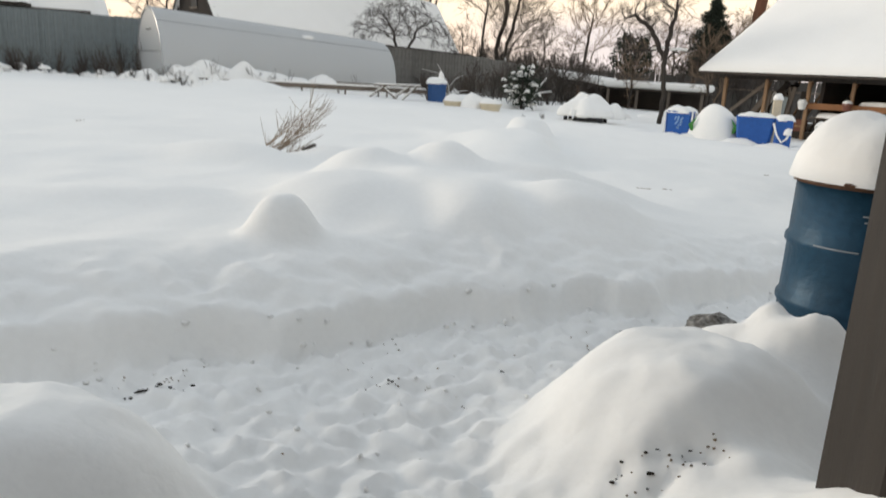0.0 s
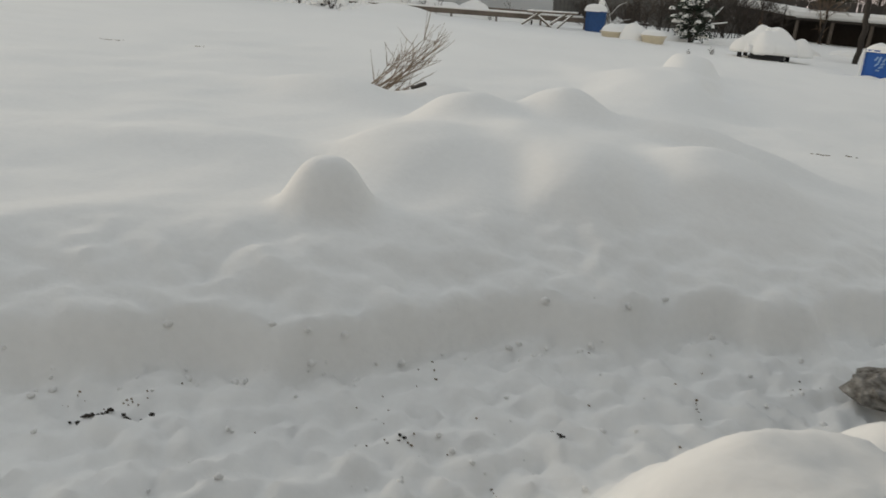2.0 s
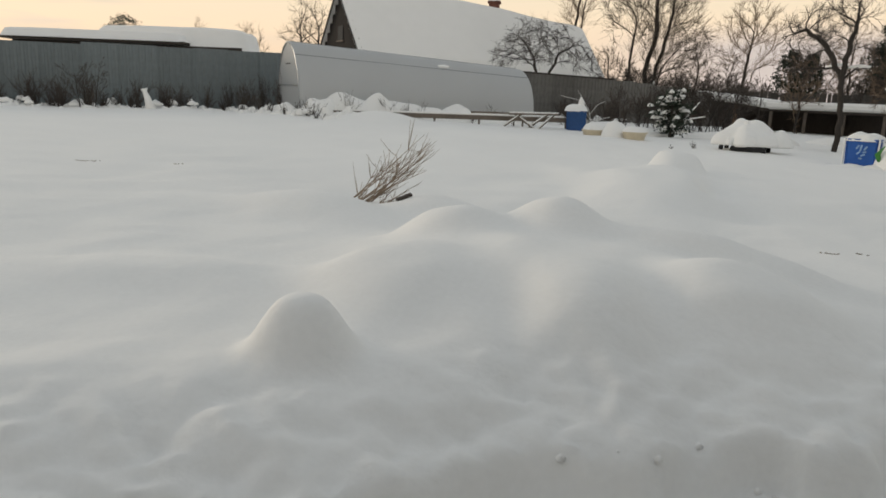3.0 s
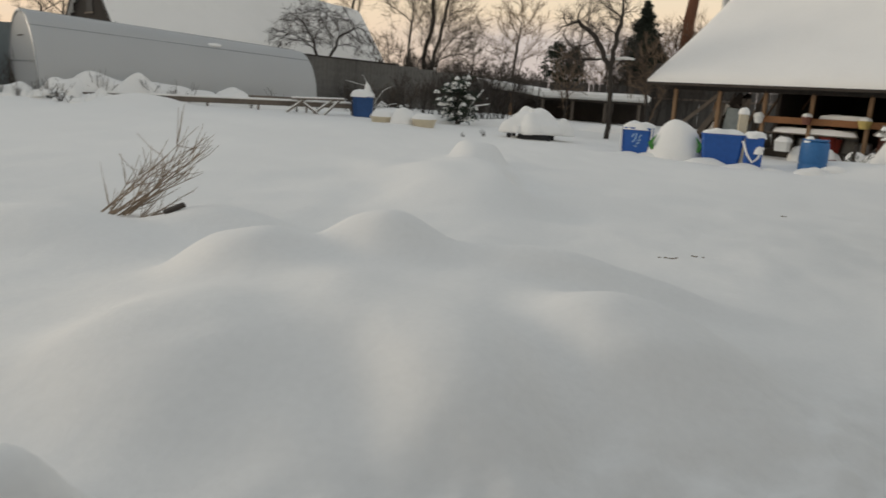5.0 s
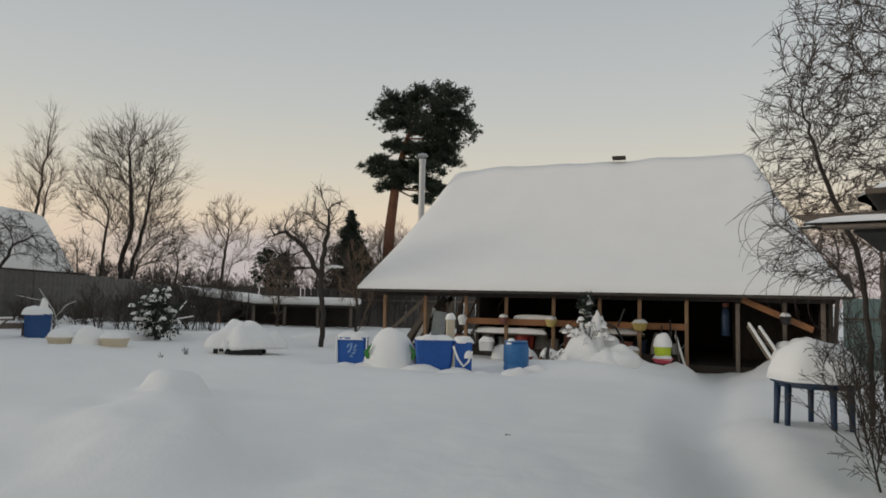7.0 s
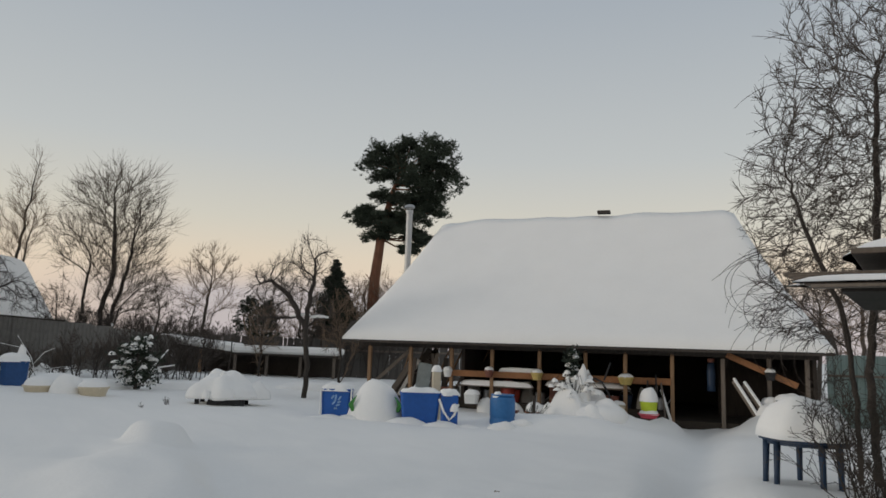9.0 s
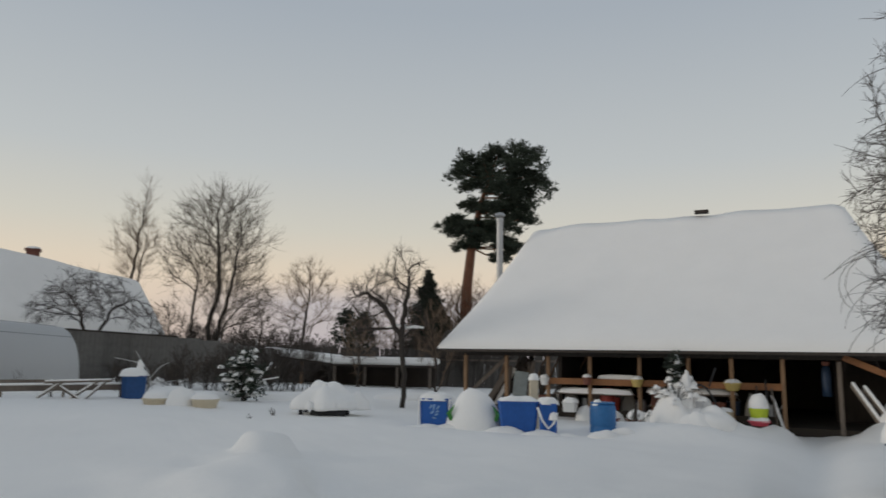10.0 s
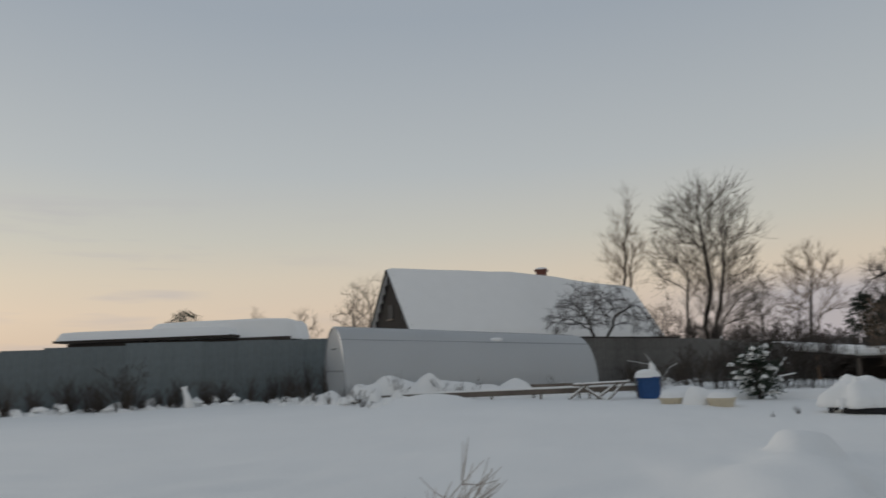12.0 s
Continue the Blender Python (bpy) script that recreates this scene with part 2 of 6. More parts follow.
# ---- mesh helpers ----
class Shape:
    """Collects vertices and faces for one mesh."""

    def __init__(self):
        self.v, self.f = [], []

    def add(self, verts, faces):
        k = len(self.v)
        self.v.extend(tuple(p) for p in verts)
        self.f.extend(tuple(i + k for i in q) for q in faces)
        return self

    def box(self, c, s, rz=0.0, ch=0.006, m=None):
        """A box with chamfered edges: centre, size, turn about z in degrees."""
        hx, hy, hz = s[0] / 2, s[1] / 2, s[2] / 2
        ch = min(ch, hx * 0.6, hy * 0.6, hz * 0.6)
        bm = bmesh.new()
        bmesh.ops.create_cube(bm, size=1)
        bmesh.ops.scale(bm, vec=(2 * hx, 2 * hy, 2 * hz), verts=bm.verts)
        if ch > 0:
            bmesh.ops.bevel(bm, geom=bm.edges[:], offset=ch, segments=1, affect="EDGES", profile=0.5)
        bm.verts.index_update()
        mt = m or (Matrix.Translation(c) @ Matrix.Rotation(radians(rz), 4, "Z"))
        self.add([mt @ v.co for v in bm.verts], [[v.index for v in q.verts] for q in bm.faces])
        bm.free()
        return self

    def beam(self, a, b, w, h, ch=0.005):
        """A squared bar from a to b."""
        a, b = Vector(a), Vector(b)
        q = (b - a).to_track_quat("X", "Z").to_matrix().to_4x4()
        return self.box((0, 0, 0), ((b - a).length, w, h), 0, ch, Matrix.Translation((a + b) / 2) @ q)

    def tube(self, pts, radii, sides=6, cap=True):
        k, n = len(self.v), len(pts)
        pts = [Vector(p) for p in pts]
        for i, p in enumerate(pts):
            d = pts[min(i + 1, n - 1)] - pts[max(i - 1, 0)]
            if d.length < 1e-7:
                d = Vector((0, 0, 1))
            d.normalize()
            s = d.cross(Vector((0.31, 0.95, 0.05))).normalized()
            u = d.cross(s)
            r = radii[i] if isinstance(radii, (list, tuple)) else radii
            for j in range(sides):
                a = 2 * math.pi * j / sides
                w = p + (s * math.cos(a) + u * math.sin(a)) * r
                self.v.append((w.x, w.y, w.z))
        for i in range(n - 1):
            for j in range(sides):
                a, b = k + i * sides + j, k + i * sides + (j + 1) % sides
                self.f.append((a, b, b + sides, a + sides))
        if cap:
            self.f.append(tuple(k + j for j in reversed(range(sides))))
            self.f.append(tuple(k + (n - 1) * sides + j for j in range(sides)))
        return self

    def lathe(self, prof, seg=24, c=(0, 0, 0), close=True):
        k = len(self.v)
        for r, z in prof:
            for j in range(seg):
                a = 2 * math.pi * j / seg
                self.v.append((c[0] + r * math.cos(a), c[1] + r * math.sin(a), c[2] + z))
        for i in range(len(prof) - 1):
            for j in range(seg):
                a, b = k + i * seg + j, k + i * seg + (j + 1) % seg
                self.f.append((a, b, b + seg, a + seg))
        if close:
            self.f.append(tuple(k + j for j in reversed(range(seg))))
            self.f.append(tuple(k + (len(prof) - 1) * seg + j for j in range(seg)))
        return self

    def mound(self, c, rx, ry, h, rz=0.0, seed=0, power=2.4, rough=0.12, n=14, skirt=0.03, square=2.0):
        """A snow cushion with an uneven top; square > 2 squares its outline off."""
        k = len(self.v)
        ca, sa = math.cos(radians(rz)), math.sin(radians(rz))
        seg = 2 * n
        for i in range(n + 1):
            q = i / n
            for j in range(seg):
                a = 2 * math.pi * j / seg
                cx, sx = math.cos(a), math.sin(a)
                e = (abs(cx) ** square + abs(sx) ** square) ** (-1 / square)
                w = 1 + rough * 0.6 * noise.noise((cx * 1.7 + seed, sx * 1.7, seed * 0.37))
                x, y = rx * q * e * cx * w, ry * q * e * sx * w
                z = h * max(0.0, 1 - q ** power) ** 0.62
                z *= 1 + rough * noise.noise((x / max(rx, 1e-3) * 1.5 + seed, y / max(ry, 1e-3) * 1.5, seed))
                self.v.append((c[0] + ca * x - sa * y, c[1] + sa * x + ca * y, c[2] + z))
        for j in range(seg):
            x, y, z = self.v[k + n * seg + j]
            self.v.append((x, y, z - skirt))
        for i in range(n + 1):
            for j in range(seg):
                a, b = k + i * seg + j, k + i * seg + (j + 1) % seg
                if i == 0:
                    self.f.append((a, a + seg, b + seg))
                else:
                    self.f.append((a, a + seg, b + seg, b))
        self.f.append(tuple(k + (n + 1) * seg + j for j in reversed(range(seg))))
        return self


def mesh_of(name, shape, mat, smooth=False):
    me = bpy.data.meshes.new(name)
    me.from_pydata(shape.v, [], shape.f)
    me.materials.append(mat)
    if smooth:
        me.polygons.foreach_set("use_smooth", [True] * len(me.polygons))
    me.update()
    return me


def part(name, shape, mat, parent, label="", smooth=False):
    ob = new(name, mesh_of(name, shape, mat, smooth))
    ob.parent = parent
    return tagged(ob, label)


def thing(name, label, category, at=(0, 0, 0), rz=0.0, group="", kind=""):
    ob = new(name)
    ob.empty_display_size = 0.1
    ob.matrix_basis = pose(*at, 0, 0, rz)
    return tagged(ob, label, category, group, kind)


def solo(name, shape, mat, label, category, at=(0, 0, 0), rz=0.0, group="", kind="", smooth=False):
    """A thing that is one mesh."""
    ob = new(name, mesh_of(name, shape, mat, smooth))
    ob.matrix_basis = pose(*at, 0, 0, rz)
    return tagged(ob, label, category, group, kind)


def smoothstep(a, b, x):
    q = np.clip((x - a) / (b - a), 0, 1)
    return q * q * (3 - 2 * q)


# ---- snow ground ----
def fbm(x, y, s, seed=0.0, octaves=3):
    """Cheap smooth noise on arrays."""
    out, amp = np.zeros_like(x), 1.0
    for o in range(octaves):
        a, b = seed * 1.7 + o * 2.1, seed * 0.9 + o * 3.7
        out = out + amp * (np.sin(x * s + a + 1.3 * np.sin(y * s * 0.8 + b)) * np.cos(y * s * 1.1 + b + 1.1 * np.sin(x * s * 0.7 + a)))
        s, amp = s * 2.03, amp * 0.5
        x, y = x * 0.83 + y * 0.55, y * 0.83 - x * 0.55
    return out


def bump_at(x, y, cx, cy, rx, ry, h, rz=0.0, p=1.0):
    a = math.radians(rz)
    u = ((x - cx) * math.cos(a) + (y - cy) * math.sin(a)) / rx
    v = (-(x - cx) * math.sin(a) + (y - cy) * math.cos(a)) / ry
    return h * np.exp(-((u * u + v * v) ** p))


def foot_line(x):
    """y of the far foot of the dug path."""
    return 3.46 + 0.475 * x - 0.02 * x * x + 0.05 * np.sin(x * 3.1) + 0.03 * np.sin(x * 7.3 + 1)


def ground(x, y):
    x, y = np.asarray(x, float), np.asarray(y, float)
    field = np.clip(0.38 - 0.03 * x + 0.006 * (y - 14), -0.05, 1.0)
    field = field - np.maximum(0, field - 0.60) * 0.75 * smoothstep(-7.5, -10.0, x)
    field = field + 0.022 * fbm(x, y, 0.8, 1.0) + 0.015 * fbm(x, y, 2.4, 2.0, 2) + 0.004 * fbm(x, y, 8.0, 3.0, 2)
    # heaps over the garden beds
    for b in HEAPS:
        field = field + bump_at(x, y, *b)
    # the trodden way to the open shed
    way = np.abs(y - np.interp(x, [2.0, 4.3, 5.8, 8.0, 12.0, 14.6, 15.5, 17.0], [4.6, 6.2, 7.6, 9.8, 12.9, 14.9, 15.6, 17.0])) * 0.72
    field = field + (-0.21 * np.exp(-((way / 0.44) ** 2)) + 0.012 * np.exp(-(((way - 0.8) / 0.25) ** 2))) * smoothstep(3.0, 5.5, x) * smoothstep(16.6, 14.2, x)
    # bank beside the dug path
    f = y - foot_line(x)
    near_far = smoothstep(-5.0, -3.0, x) * smoothstep(7.5, 5.5, x)
    field = field + near_far * 0.04 * np.exp(-(((f - 0.35) / 0.4) ** 2))
    edge = 0.05 * fbm(x, y, 4.5, 5.0, 4)
    far_bank = 0.56 * smoothstep(-0.03, 0.10, f + edge) + 0.44 * smoothstep(0.02, 0.95, f + edge)
    # heaps thrown up between path and house
    near = np.zeros_like(x)
    for b in NEAR_HEAPS:
        near = near + bump_at(x, y, *b)
    near = np.where(f < 0, near, 0)
    floor = 0.014 * fbm(x, y, 5.0, 6.0, 2) + 0.013 * np.abs(fbm(x, y, 8.5, 3.0, 3)) + 0.026 * fbm(x, y, 23.0, 7.0, 3)
    low = floor * np.exp(-near * 6) + near * (1 + 0.06 * fbm(x, y, 3.0, 4.0, 2) + 0.025 * fbm(x, y, 13.0, 2.0, 3))
    path = low * (1 - far_bank) + field * far_bank
    clumps = (0.034 * fbm(x, y, 11.0, 9.0, 4) + 0.018 * smoothstep(0.6, -0.5, x) * fbm(x, y, 9.0, 5.3, 4)) * far_bank * np.exp(-((f - 0.2) / 0.4) ** 2)
    near_path = path + clumps
    away = smoothstep(-9.0, -6.0, x) * smoothstep(9.0, 7.0, x) * smoothstep(-6.0, -4.0, y)
    z = near_path * away + field * (1 - away)
    return z


HEAPS = [
    (-0.715, 4.06, 0.190, 0.18, 0.225, 10, 1.7),
    (0.35, 5.60, 1.40, 1.05, 0.20, 5, 1.5),
    (0.25, 6.45, 0.32, 0.38, 0.25, 15, 1.4),
    (-0.42, 6.25, 0.36, 0.38, 0.22, 0, 1.5),
    (0.10, 5.20, 0.26, 0.85, 0.055, 8, 1.0),
    (0.12, 4.60, 0.14, 0.36, -0.05, 5, 1.0),
    (0.55, 4.75, 0.34, 0.50, 0.10, 10, 1.1),
    (0.78, 4.70, 0.16, 0.40, -0.06, 0, 1.2),
    (1.25, 5.10, 0.40, 0.45, 0.15, 0, 1.4),
    (1.15, 6.15, 0.85, 0.24, 0.16, -16, 1.2),
    (-0.55, 5.05, 0.40, 0.50, 0.13, 0, 1.4),
    (-1.20, 5.50, 0.40, 0.45, -0.05, 0, 1.2),
    (-1.9, 5.0, 0.9, 0.35, 0.08, 10, 1.3),
    (-1.75, 7.25, 0.75, 0.35, 0.14, -12, 1.3),
    (-0.75, 7.70, 0.45, 0.35, 0.16, 0, 1.3),
    (2.20, 13.75, 0.42, 0.40, 0.28, 0, 3.2),
    (1.45, 10.4, 0.75, 2.0, 0.22, -12, 1.6),
    (2.22, 10.7, 0.22, 0.8, -0.16, -12, 1.3),
    (1.85, 12.4, 0.50, 1.3, 0.10, -10, 1.4),
    (0.75, 11.6, 0.55, 0.9, 0.10, 0, 1.4),
    (2.1, 8.9, 0.45, 0.35, -0.07, 0, 1.3),
    (5.7, 12.8, 1.1, 0.16, 0.05, -22, 1.3),
    (6.3, 9.2, 0.9, 0.14, 0.05, -30, 1.3),
    (4.2, 10.6, 1.0, 0.30, 0.05, -15, 1.3),
    (8.4, 8.5, 1.5, 1.3, 0.12, 0, 1.3),
    (6.9, 6.1, 0.8, 0.6, 0.16, 0, 1.2),
    (-4.9, 22.0, 1.2, 0.9, 0.34, 0, 1.2),
    (10.7, 15.5, 1.7, 0.7, 0.34, -45, 1.4),
    (13.3, 16.4, 0.9, 0.45, 0.30, -48, 1.6),
    (14.45, 15.75, 0.45, 0.32, 0.24, -50, 2.0),
    (15.85, 14.55, 0.40, 0.32, 0.28, -50, 2.0),
    (16.1, 14.0, 0.4, 0.5, 0.40, -45, 1.5),
]
NEAR_HEAPS = [
    (-1.02, 1.82, 0.47, 0.31, 0.355, 0, 2.5),
    (-1.7, 1.2, 0.7, 0.6, 0.25, 0, 1.0),
    (1.02, 2.42, 0.60, 0.45, 0.425, 40, 1.8),
    (1.25, 1.30, 0.60, 0.50, 0.45, 0, 1.4),
    (1.66, 2.72, 0.26, 0.22, 0.28, 20, 1.5),
    (2.3, 2.3, 0.7, 0.45, 0.40, 0, 1.4),
    (1.45, 2.98, 0.30, 0.22, 0.17, 15, 1.4),
    (0.82, 1.86, 0.42, 0.30, 0.11, 20, 1.3),
    (1.30, 2.62, 0.10, 0.40, -0.07, 35, 1.2),
    (1.62, 2.62, 0.10, 0.07, 0.07, 20, 2.0),
    (1.80, 2.55, 0.08, 0.07, 0.06, 0, 2.0),
    (1.48, 2.80, 0.07, 0.06, 0.05, 40, 2.0),
    (0.753, 1.93, 0.035, 0.025, -0.035, 30, 1.0),
    (0.84, 1.92, 0.05, 0.03, -0.05, 0, 1.0),
    (0.90, 1.89, 0.03, 0.03, -0.05, 0, 1.0),
    (0.64, 1.92, 0.03, 0.025, -0.04, 0, 1.0),
    (0.74, 1.84, 0.10, 0.025, -0.035, 30, 1.0),
    (1.12, 2.02, 0.32, 0.09, -0.05, 25, 1.2),
]


def gz(x, y):
    return float(ground(np.array([x]), np.array([y]))[0])


def spaced(lo, hi, step, far, grow):
    mid = list(np.arange(lo, hi + step / 2, step))
    up, s = [], step
    v = mid[-1]
    while v < far:
        s *= grow
        v += s
        up.append(v)
    dn, s = [], step
    v = mid[0]
    while v > -far:
        s *= grow
        v -= s
        dn.append(v)
    return np.array(dn[::-1] + mid + up)


gx_, gy_ = spaced(-3.2, 4.2, 0.028, 1800, 1.045), spaced(0.6, 8.2, 0.028, 1800, 1.045)
GX, GY = np.meshgrid(gx_, gy_)
GZ = ground(GX, GY)
nx, ny = len(gx_), len(gy_)
me = bpy.data.meshes.new("ground")
idx = np.arange(nx * ny).reshape(ny, nx)
quads = np.stack([idx[:-1, :-1], idx[:-1, 1:], idx[1:, 1:], idx[1:, :-1]], -1).reshape(-1, 4)
me.from_pydata(np.stack([GX, GY, GZ], -1).reshape(-1, 3).tolist(), [], quads.tolist())
me.polygons.foreach_set("use_smooth", [True] * len(me.polygons))
me.materials.append(SNOW)
tagged(new("ground", me), "deep white snow with soft heaps and a dug footpath", "snow", kind="structure")


# ---- open barn with the big snowy roof ----
BARN = pose(8.92, 22.93, 0, 0, 0, math.degrees(math.atan2(-0.76483, 0.64423)))  # x along the eave, y into the barn


def barn_at(u, v, z=0.0):
    return BARN @ Vector((u, v, z))


def barn_ground(u, v):
    p = barn_at(u, v)
    return gz(p.x, p.y)


BLEN, RIDGE_V, RIDGE_Z, EAVE_Z = 12.85, 5.0, 6.20, 1.90
barn = thing("barn", "open timber barn under a thick sheet of snow", "barn")
barn.matrix_basis = BARN


def roof_grid(lift, inset, ragged, seed):
    """Front slope, hips and back slope as one closed sheet; lift above the boards."""
    s = Shape()
    nu, nv = 60, 22
    top = []
    for i in range(nv + 1):
        q = i / nv
        v = q * RIDGE_V
        # slight bell-cast at the eave
        z = EAVE_Z + (RIDGE_Z - EAVE_Z) * (q + 0.05 * math.sin(q * math.pi) * -1)
        u0 = 1.30 * (q ** 1.12)
        u1 = BLEN - 1.79 * (q ** 1.05)
        row = []
        for j in range(nu + 1):
            w = j / nu
            u = u0 + (u1 - u0) * w
            e = min(1.0, min(w, 1 - w) * 40, (q + 0.02) * 14)
            zz = z - 0.15 * q * (1 - w) + lift * (0.35 + 0.65 * e) + ragged * noise.noise((u * 0.7 + seed, v * 0.9, 0)) * e
            if q > 0.9:
                zz += (q - 0.9) * 10 * ragged * 1.9 * noise.noise((u * 0.8, seed, 3))
            row.append(len(s.v))
            s.v.append((u, v - inset, zz))
        top.append(row)
    for i in range(nv):
        for j in range(nu):
            s.f.append((top[i][j], top[i][j + 1], top[i + 1][j + 1], top[i + 1][j]))
    # underside rim and back
    low = []
    for j in range(nu + 1):
        x, y, z = s.v[top[0][j]]
        low.append(len(s.v))
        s.v.append((x, y + 0.01, EAVE_Z - 0.0 + 0.012 * (lift > 0.03)))
    for j in range(nu):
        s.f.append((top[0][j + 1], top[0][j], low[j], low[j + 1]))
    back = []
    for j in range(nu + 1):
        back.append(len(s.v))
        s.v.append((BLEN * j / nu, 2 * RIDGE_V, EAVE_Z))
    for j in range(nu):
        s.f.append((top[nv][j], top[nv][j + 1], back[j + 1], back[j]))
    for side, k in ((0, 0), (1, nu)):
        col = [top[i][k] for i in range(nv + 1)]
        for i in range(nv):
            t = (col[i], col[i + 1], back[k]) if side == 0 else (col[i + 1], col[i], back[k])
            s.f.append(t)
        s.f.append((low[k], col[0], back[k]))
    return s


part("snow_cover", roof_grid(0.20, 0.06, 0.05, 2.0), SNOW_CAP, barn, "smooth thick snow on the roof", smooth=True)
# eave, inner walls and ceiling in dark boards, roof shade put into colour
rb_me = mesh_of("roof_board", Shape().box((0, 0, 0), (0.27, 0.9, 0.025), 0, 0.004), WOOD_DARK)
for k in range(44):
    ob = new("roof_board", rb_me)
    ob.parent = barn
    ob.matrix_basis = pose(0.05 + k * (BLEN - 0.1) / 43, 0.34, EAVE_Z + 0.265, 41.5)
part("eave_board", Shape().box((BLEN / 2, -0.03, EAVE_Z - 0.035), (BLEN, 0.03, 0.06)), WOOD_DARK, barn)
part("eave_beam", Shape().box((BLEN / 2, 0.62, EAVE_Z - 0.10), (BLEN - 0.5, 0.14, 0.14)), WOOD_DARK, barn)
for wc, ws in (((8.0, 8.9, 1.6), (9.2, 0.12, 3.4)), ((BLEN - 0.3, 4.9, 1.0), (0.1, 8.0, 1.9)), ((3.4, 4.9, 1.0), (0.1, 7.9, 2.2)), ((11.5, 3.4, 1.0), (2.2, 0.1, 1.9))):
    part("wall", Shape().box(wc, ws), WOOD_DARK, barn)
part("floor_slab", Shape().box((4.7, 4.8, 0.14), (8.6, 8.0, 0.30)), EARTH, barn, "dark trodden earth floor")
part("floor_slab", Shape().box((10.8, 4.7, -0.06), (3.6, 8.2, 0.30)), EARTH, barn, "dark trodden earth floor")
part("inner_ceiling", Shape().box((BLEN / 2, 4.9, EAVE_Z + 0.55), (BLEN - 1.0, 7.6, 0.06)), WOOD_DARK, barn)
post_u = [0.62, 1.91, 3.16, 4.35, 5.69, 6.94, 7.98, 9.16, 10.39, 11.47, 12.33]
post_top = [1.80] * 8 + [1.70, 1.80, 1.80]
for u, zt in zip(post_u, post_top):
    g = barn_ground(u, 0.6) - 0.25
    s = Shape().box((u, 0.6, (g + zt) / 2), (0.10, 0.10, zt - g), 0, 0.012)
    part("post", s, WOOD_NEW if u < 9.5 else WOOD_OLD, barn)
part("rail", Shape().box((6.15, 0.52, 1.055), (5.95, 0.05, 0.17)), WOOD_RED, barn, "reddish brown rail board")
part("brace", Shape().beam((10.48, 0.52, 1.80), (12.1, 0.52, 1.08), 0.05, 0.15), WOOD_RED, barn, "reddish diagonal brace")
part("brace", Shape().beam((0.75, 0.75, 0.7), (2.0, 0.9, 1.85), 0.08, 0.10), WOOD_OLD, barn)
for k, (u, v, z) in enumerate(((3.6, 0.75, 0.72), (6.2, 0.8, 0.80))):
    part("shelf", Shape().box((u + 0.8, v, z), (2.2, 0.35, 0.04)), WOOD_OLD, barn)
    part("snow_cover", Shape().mound((u + 0.8, v, z + 0.02), 1.02, 0.17, 0.13, 0, k + 3, 16, 0.45, 16, 0.01, 14), SNOW_CAP, barn, smooth=True)
part("shelf", Shape().box((5.1, 0.75, 1.10), (1.1, 0.3, 0.04)), WOOD_OLD, barn)
part("snow_cover", Shape().mound((5.1, 0.75, 1.12), 0.54, 0.14, 0.13, 0, 8, 9, 0.25, 12, 0.01, 9), SNOW_CAP, barn, smooth=True)
part("ridge_vent", Shape().box((7.0, RIDGE_V - 0.05, RIDGE_Z + 0.24), (0.42, 0.25, 0.10)), WOOD_DARK, barn)
# flue pipe
flue = thing("flue_pipe", "tall galvanised flue pipe with a cap", "chimney", (12.24, 25.24, 3.6))
part("pipe", Shape().lathe([(0.108, 0), (0.108, 2.92)], 16), ZINC, flue, smooth=False)
part("collar", Shape().lathe([(0.12, 2.80), (0.125, 2.82), (0.125, 2.90), (0.12, 2.92)], 16), ZINC, flue)
part("cap", Shape().lathe([(0.17, 3.0), (0.19, 3.02), (0.15, 3.10), (0.02, 3.14)], 16), ZINC, flue)
for a in (0, 120, 240):
    x, y = 0.1 * math.cos(radians(a)), 0.1 * math.sin(radians(a))
    part("cap_stay", Shape().tube([(x, y, 2.88), (x * 1.3, y * 1.3, 3.02)], 0.012, 5), ZINC, flue)

# ---- greenhouse ----
GH_L, GH_DIR = Vector((-8.58, 24.35)), Vector((0.809, 0.588))
GH = pose(GH_L.x, GH_L.y, 0.0, 0, 0, math.degrees(math.atan2(GH_DIR.y, GH_DIR.x)))
GH_N, GH_BASE, GH_TOP, GH_HALF = 8.72, 0.62, 2.92, 1.35
greenhouse = thing("greenhouse", "arched polycarbonate greenhouse, frosted and half sunk in snow", "greenhouse")
greenhouse.matrix_basis = GH


def arch(x, r=1.0, n=22, drop=0.0):
    return [(x, -GH_HALF * r * math.cos(math.pi * i / n), GH_BASE + (GH_TOP - GH_BASE - drop - 0.055 * x) * r * math.sin(math.pi * i / n) ** 0.8) for i in range(n + 1)]


PANEL = GH_N / 4
for k in range(4):
    s = Shape()
    x0, x1, up = PANEL * k, PANEL * (k + 1) + 0.03, 0.003 * (k % 2)
    for ra, flip in ((1.0 + up, False), (0.992 + up, True)):
        rows_ = [arch(x0 + (x1 - x0) * i / 6, ra) for i in range(7)]
        n, base = len(rows_[0]), len(s.v)
        for r_ in rows_:
            s.v.extend(r_)
        for i in range(6):
            for j in range(n - 1):
                q = (base + i * n + j, base + i * n + j + 1, base + (i + 1) * n + j + 1, base + (i + 1) * n + j)
                s.f.append(q[::-1] if flip else q)
    part("panel", s, POLY, greenhouse, smooth=True)
for x in (0.02, GH_N + 0.01):
    s = Shape()
    a = arch(x, 0.985)
    b = [(x + 0.012, p[1], p[2]) for p in a]
    n = len(a)
    s.v = a + b
    s.f = [tuple(range(n)), tuple(range(2 * n - 1, n - 1, -1))]
    part("end_panel", s, POLY, greenhouse)
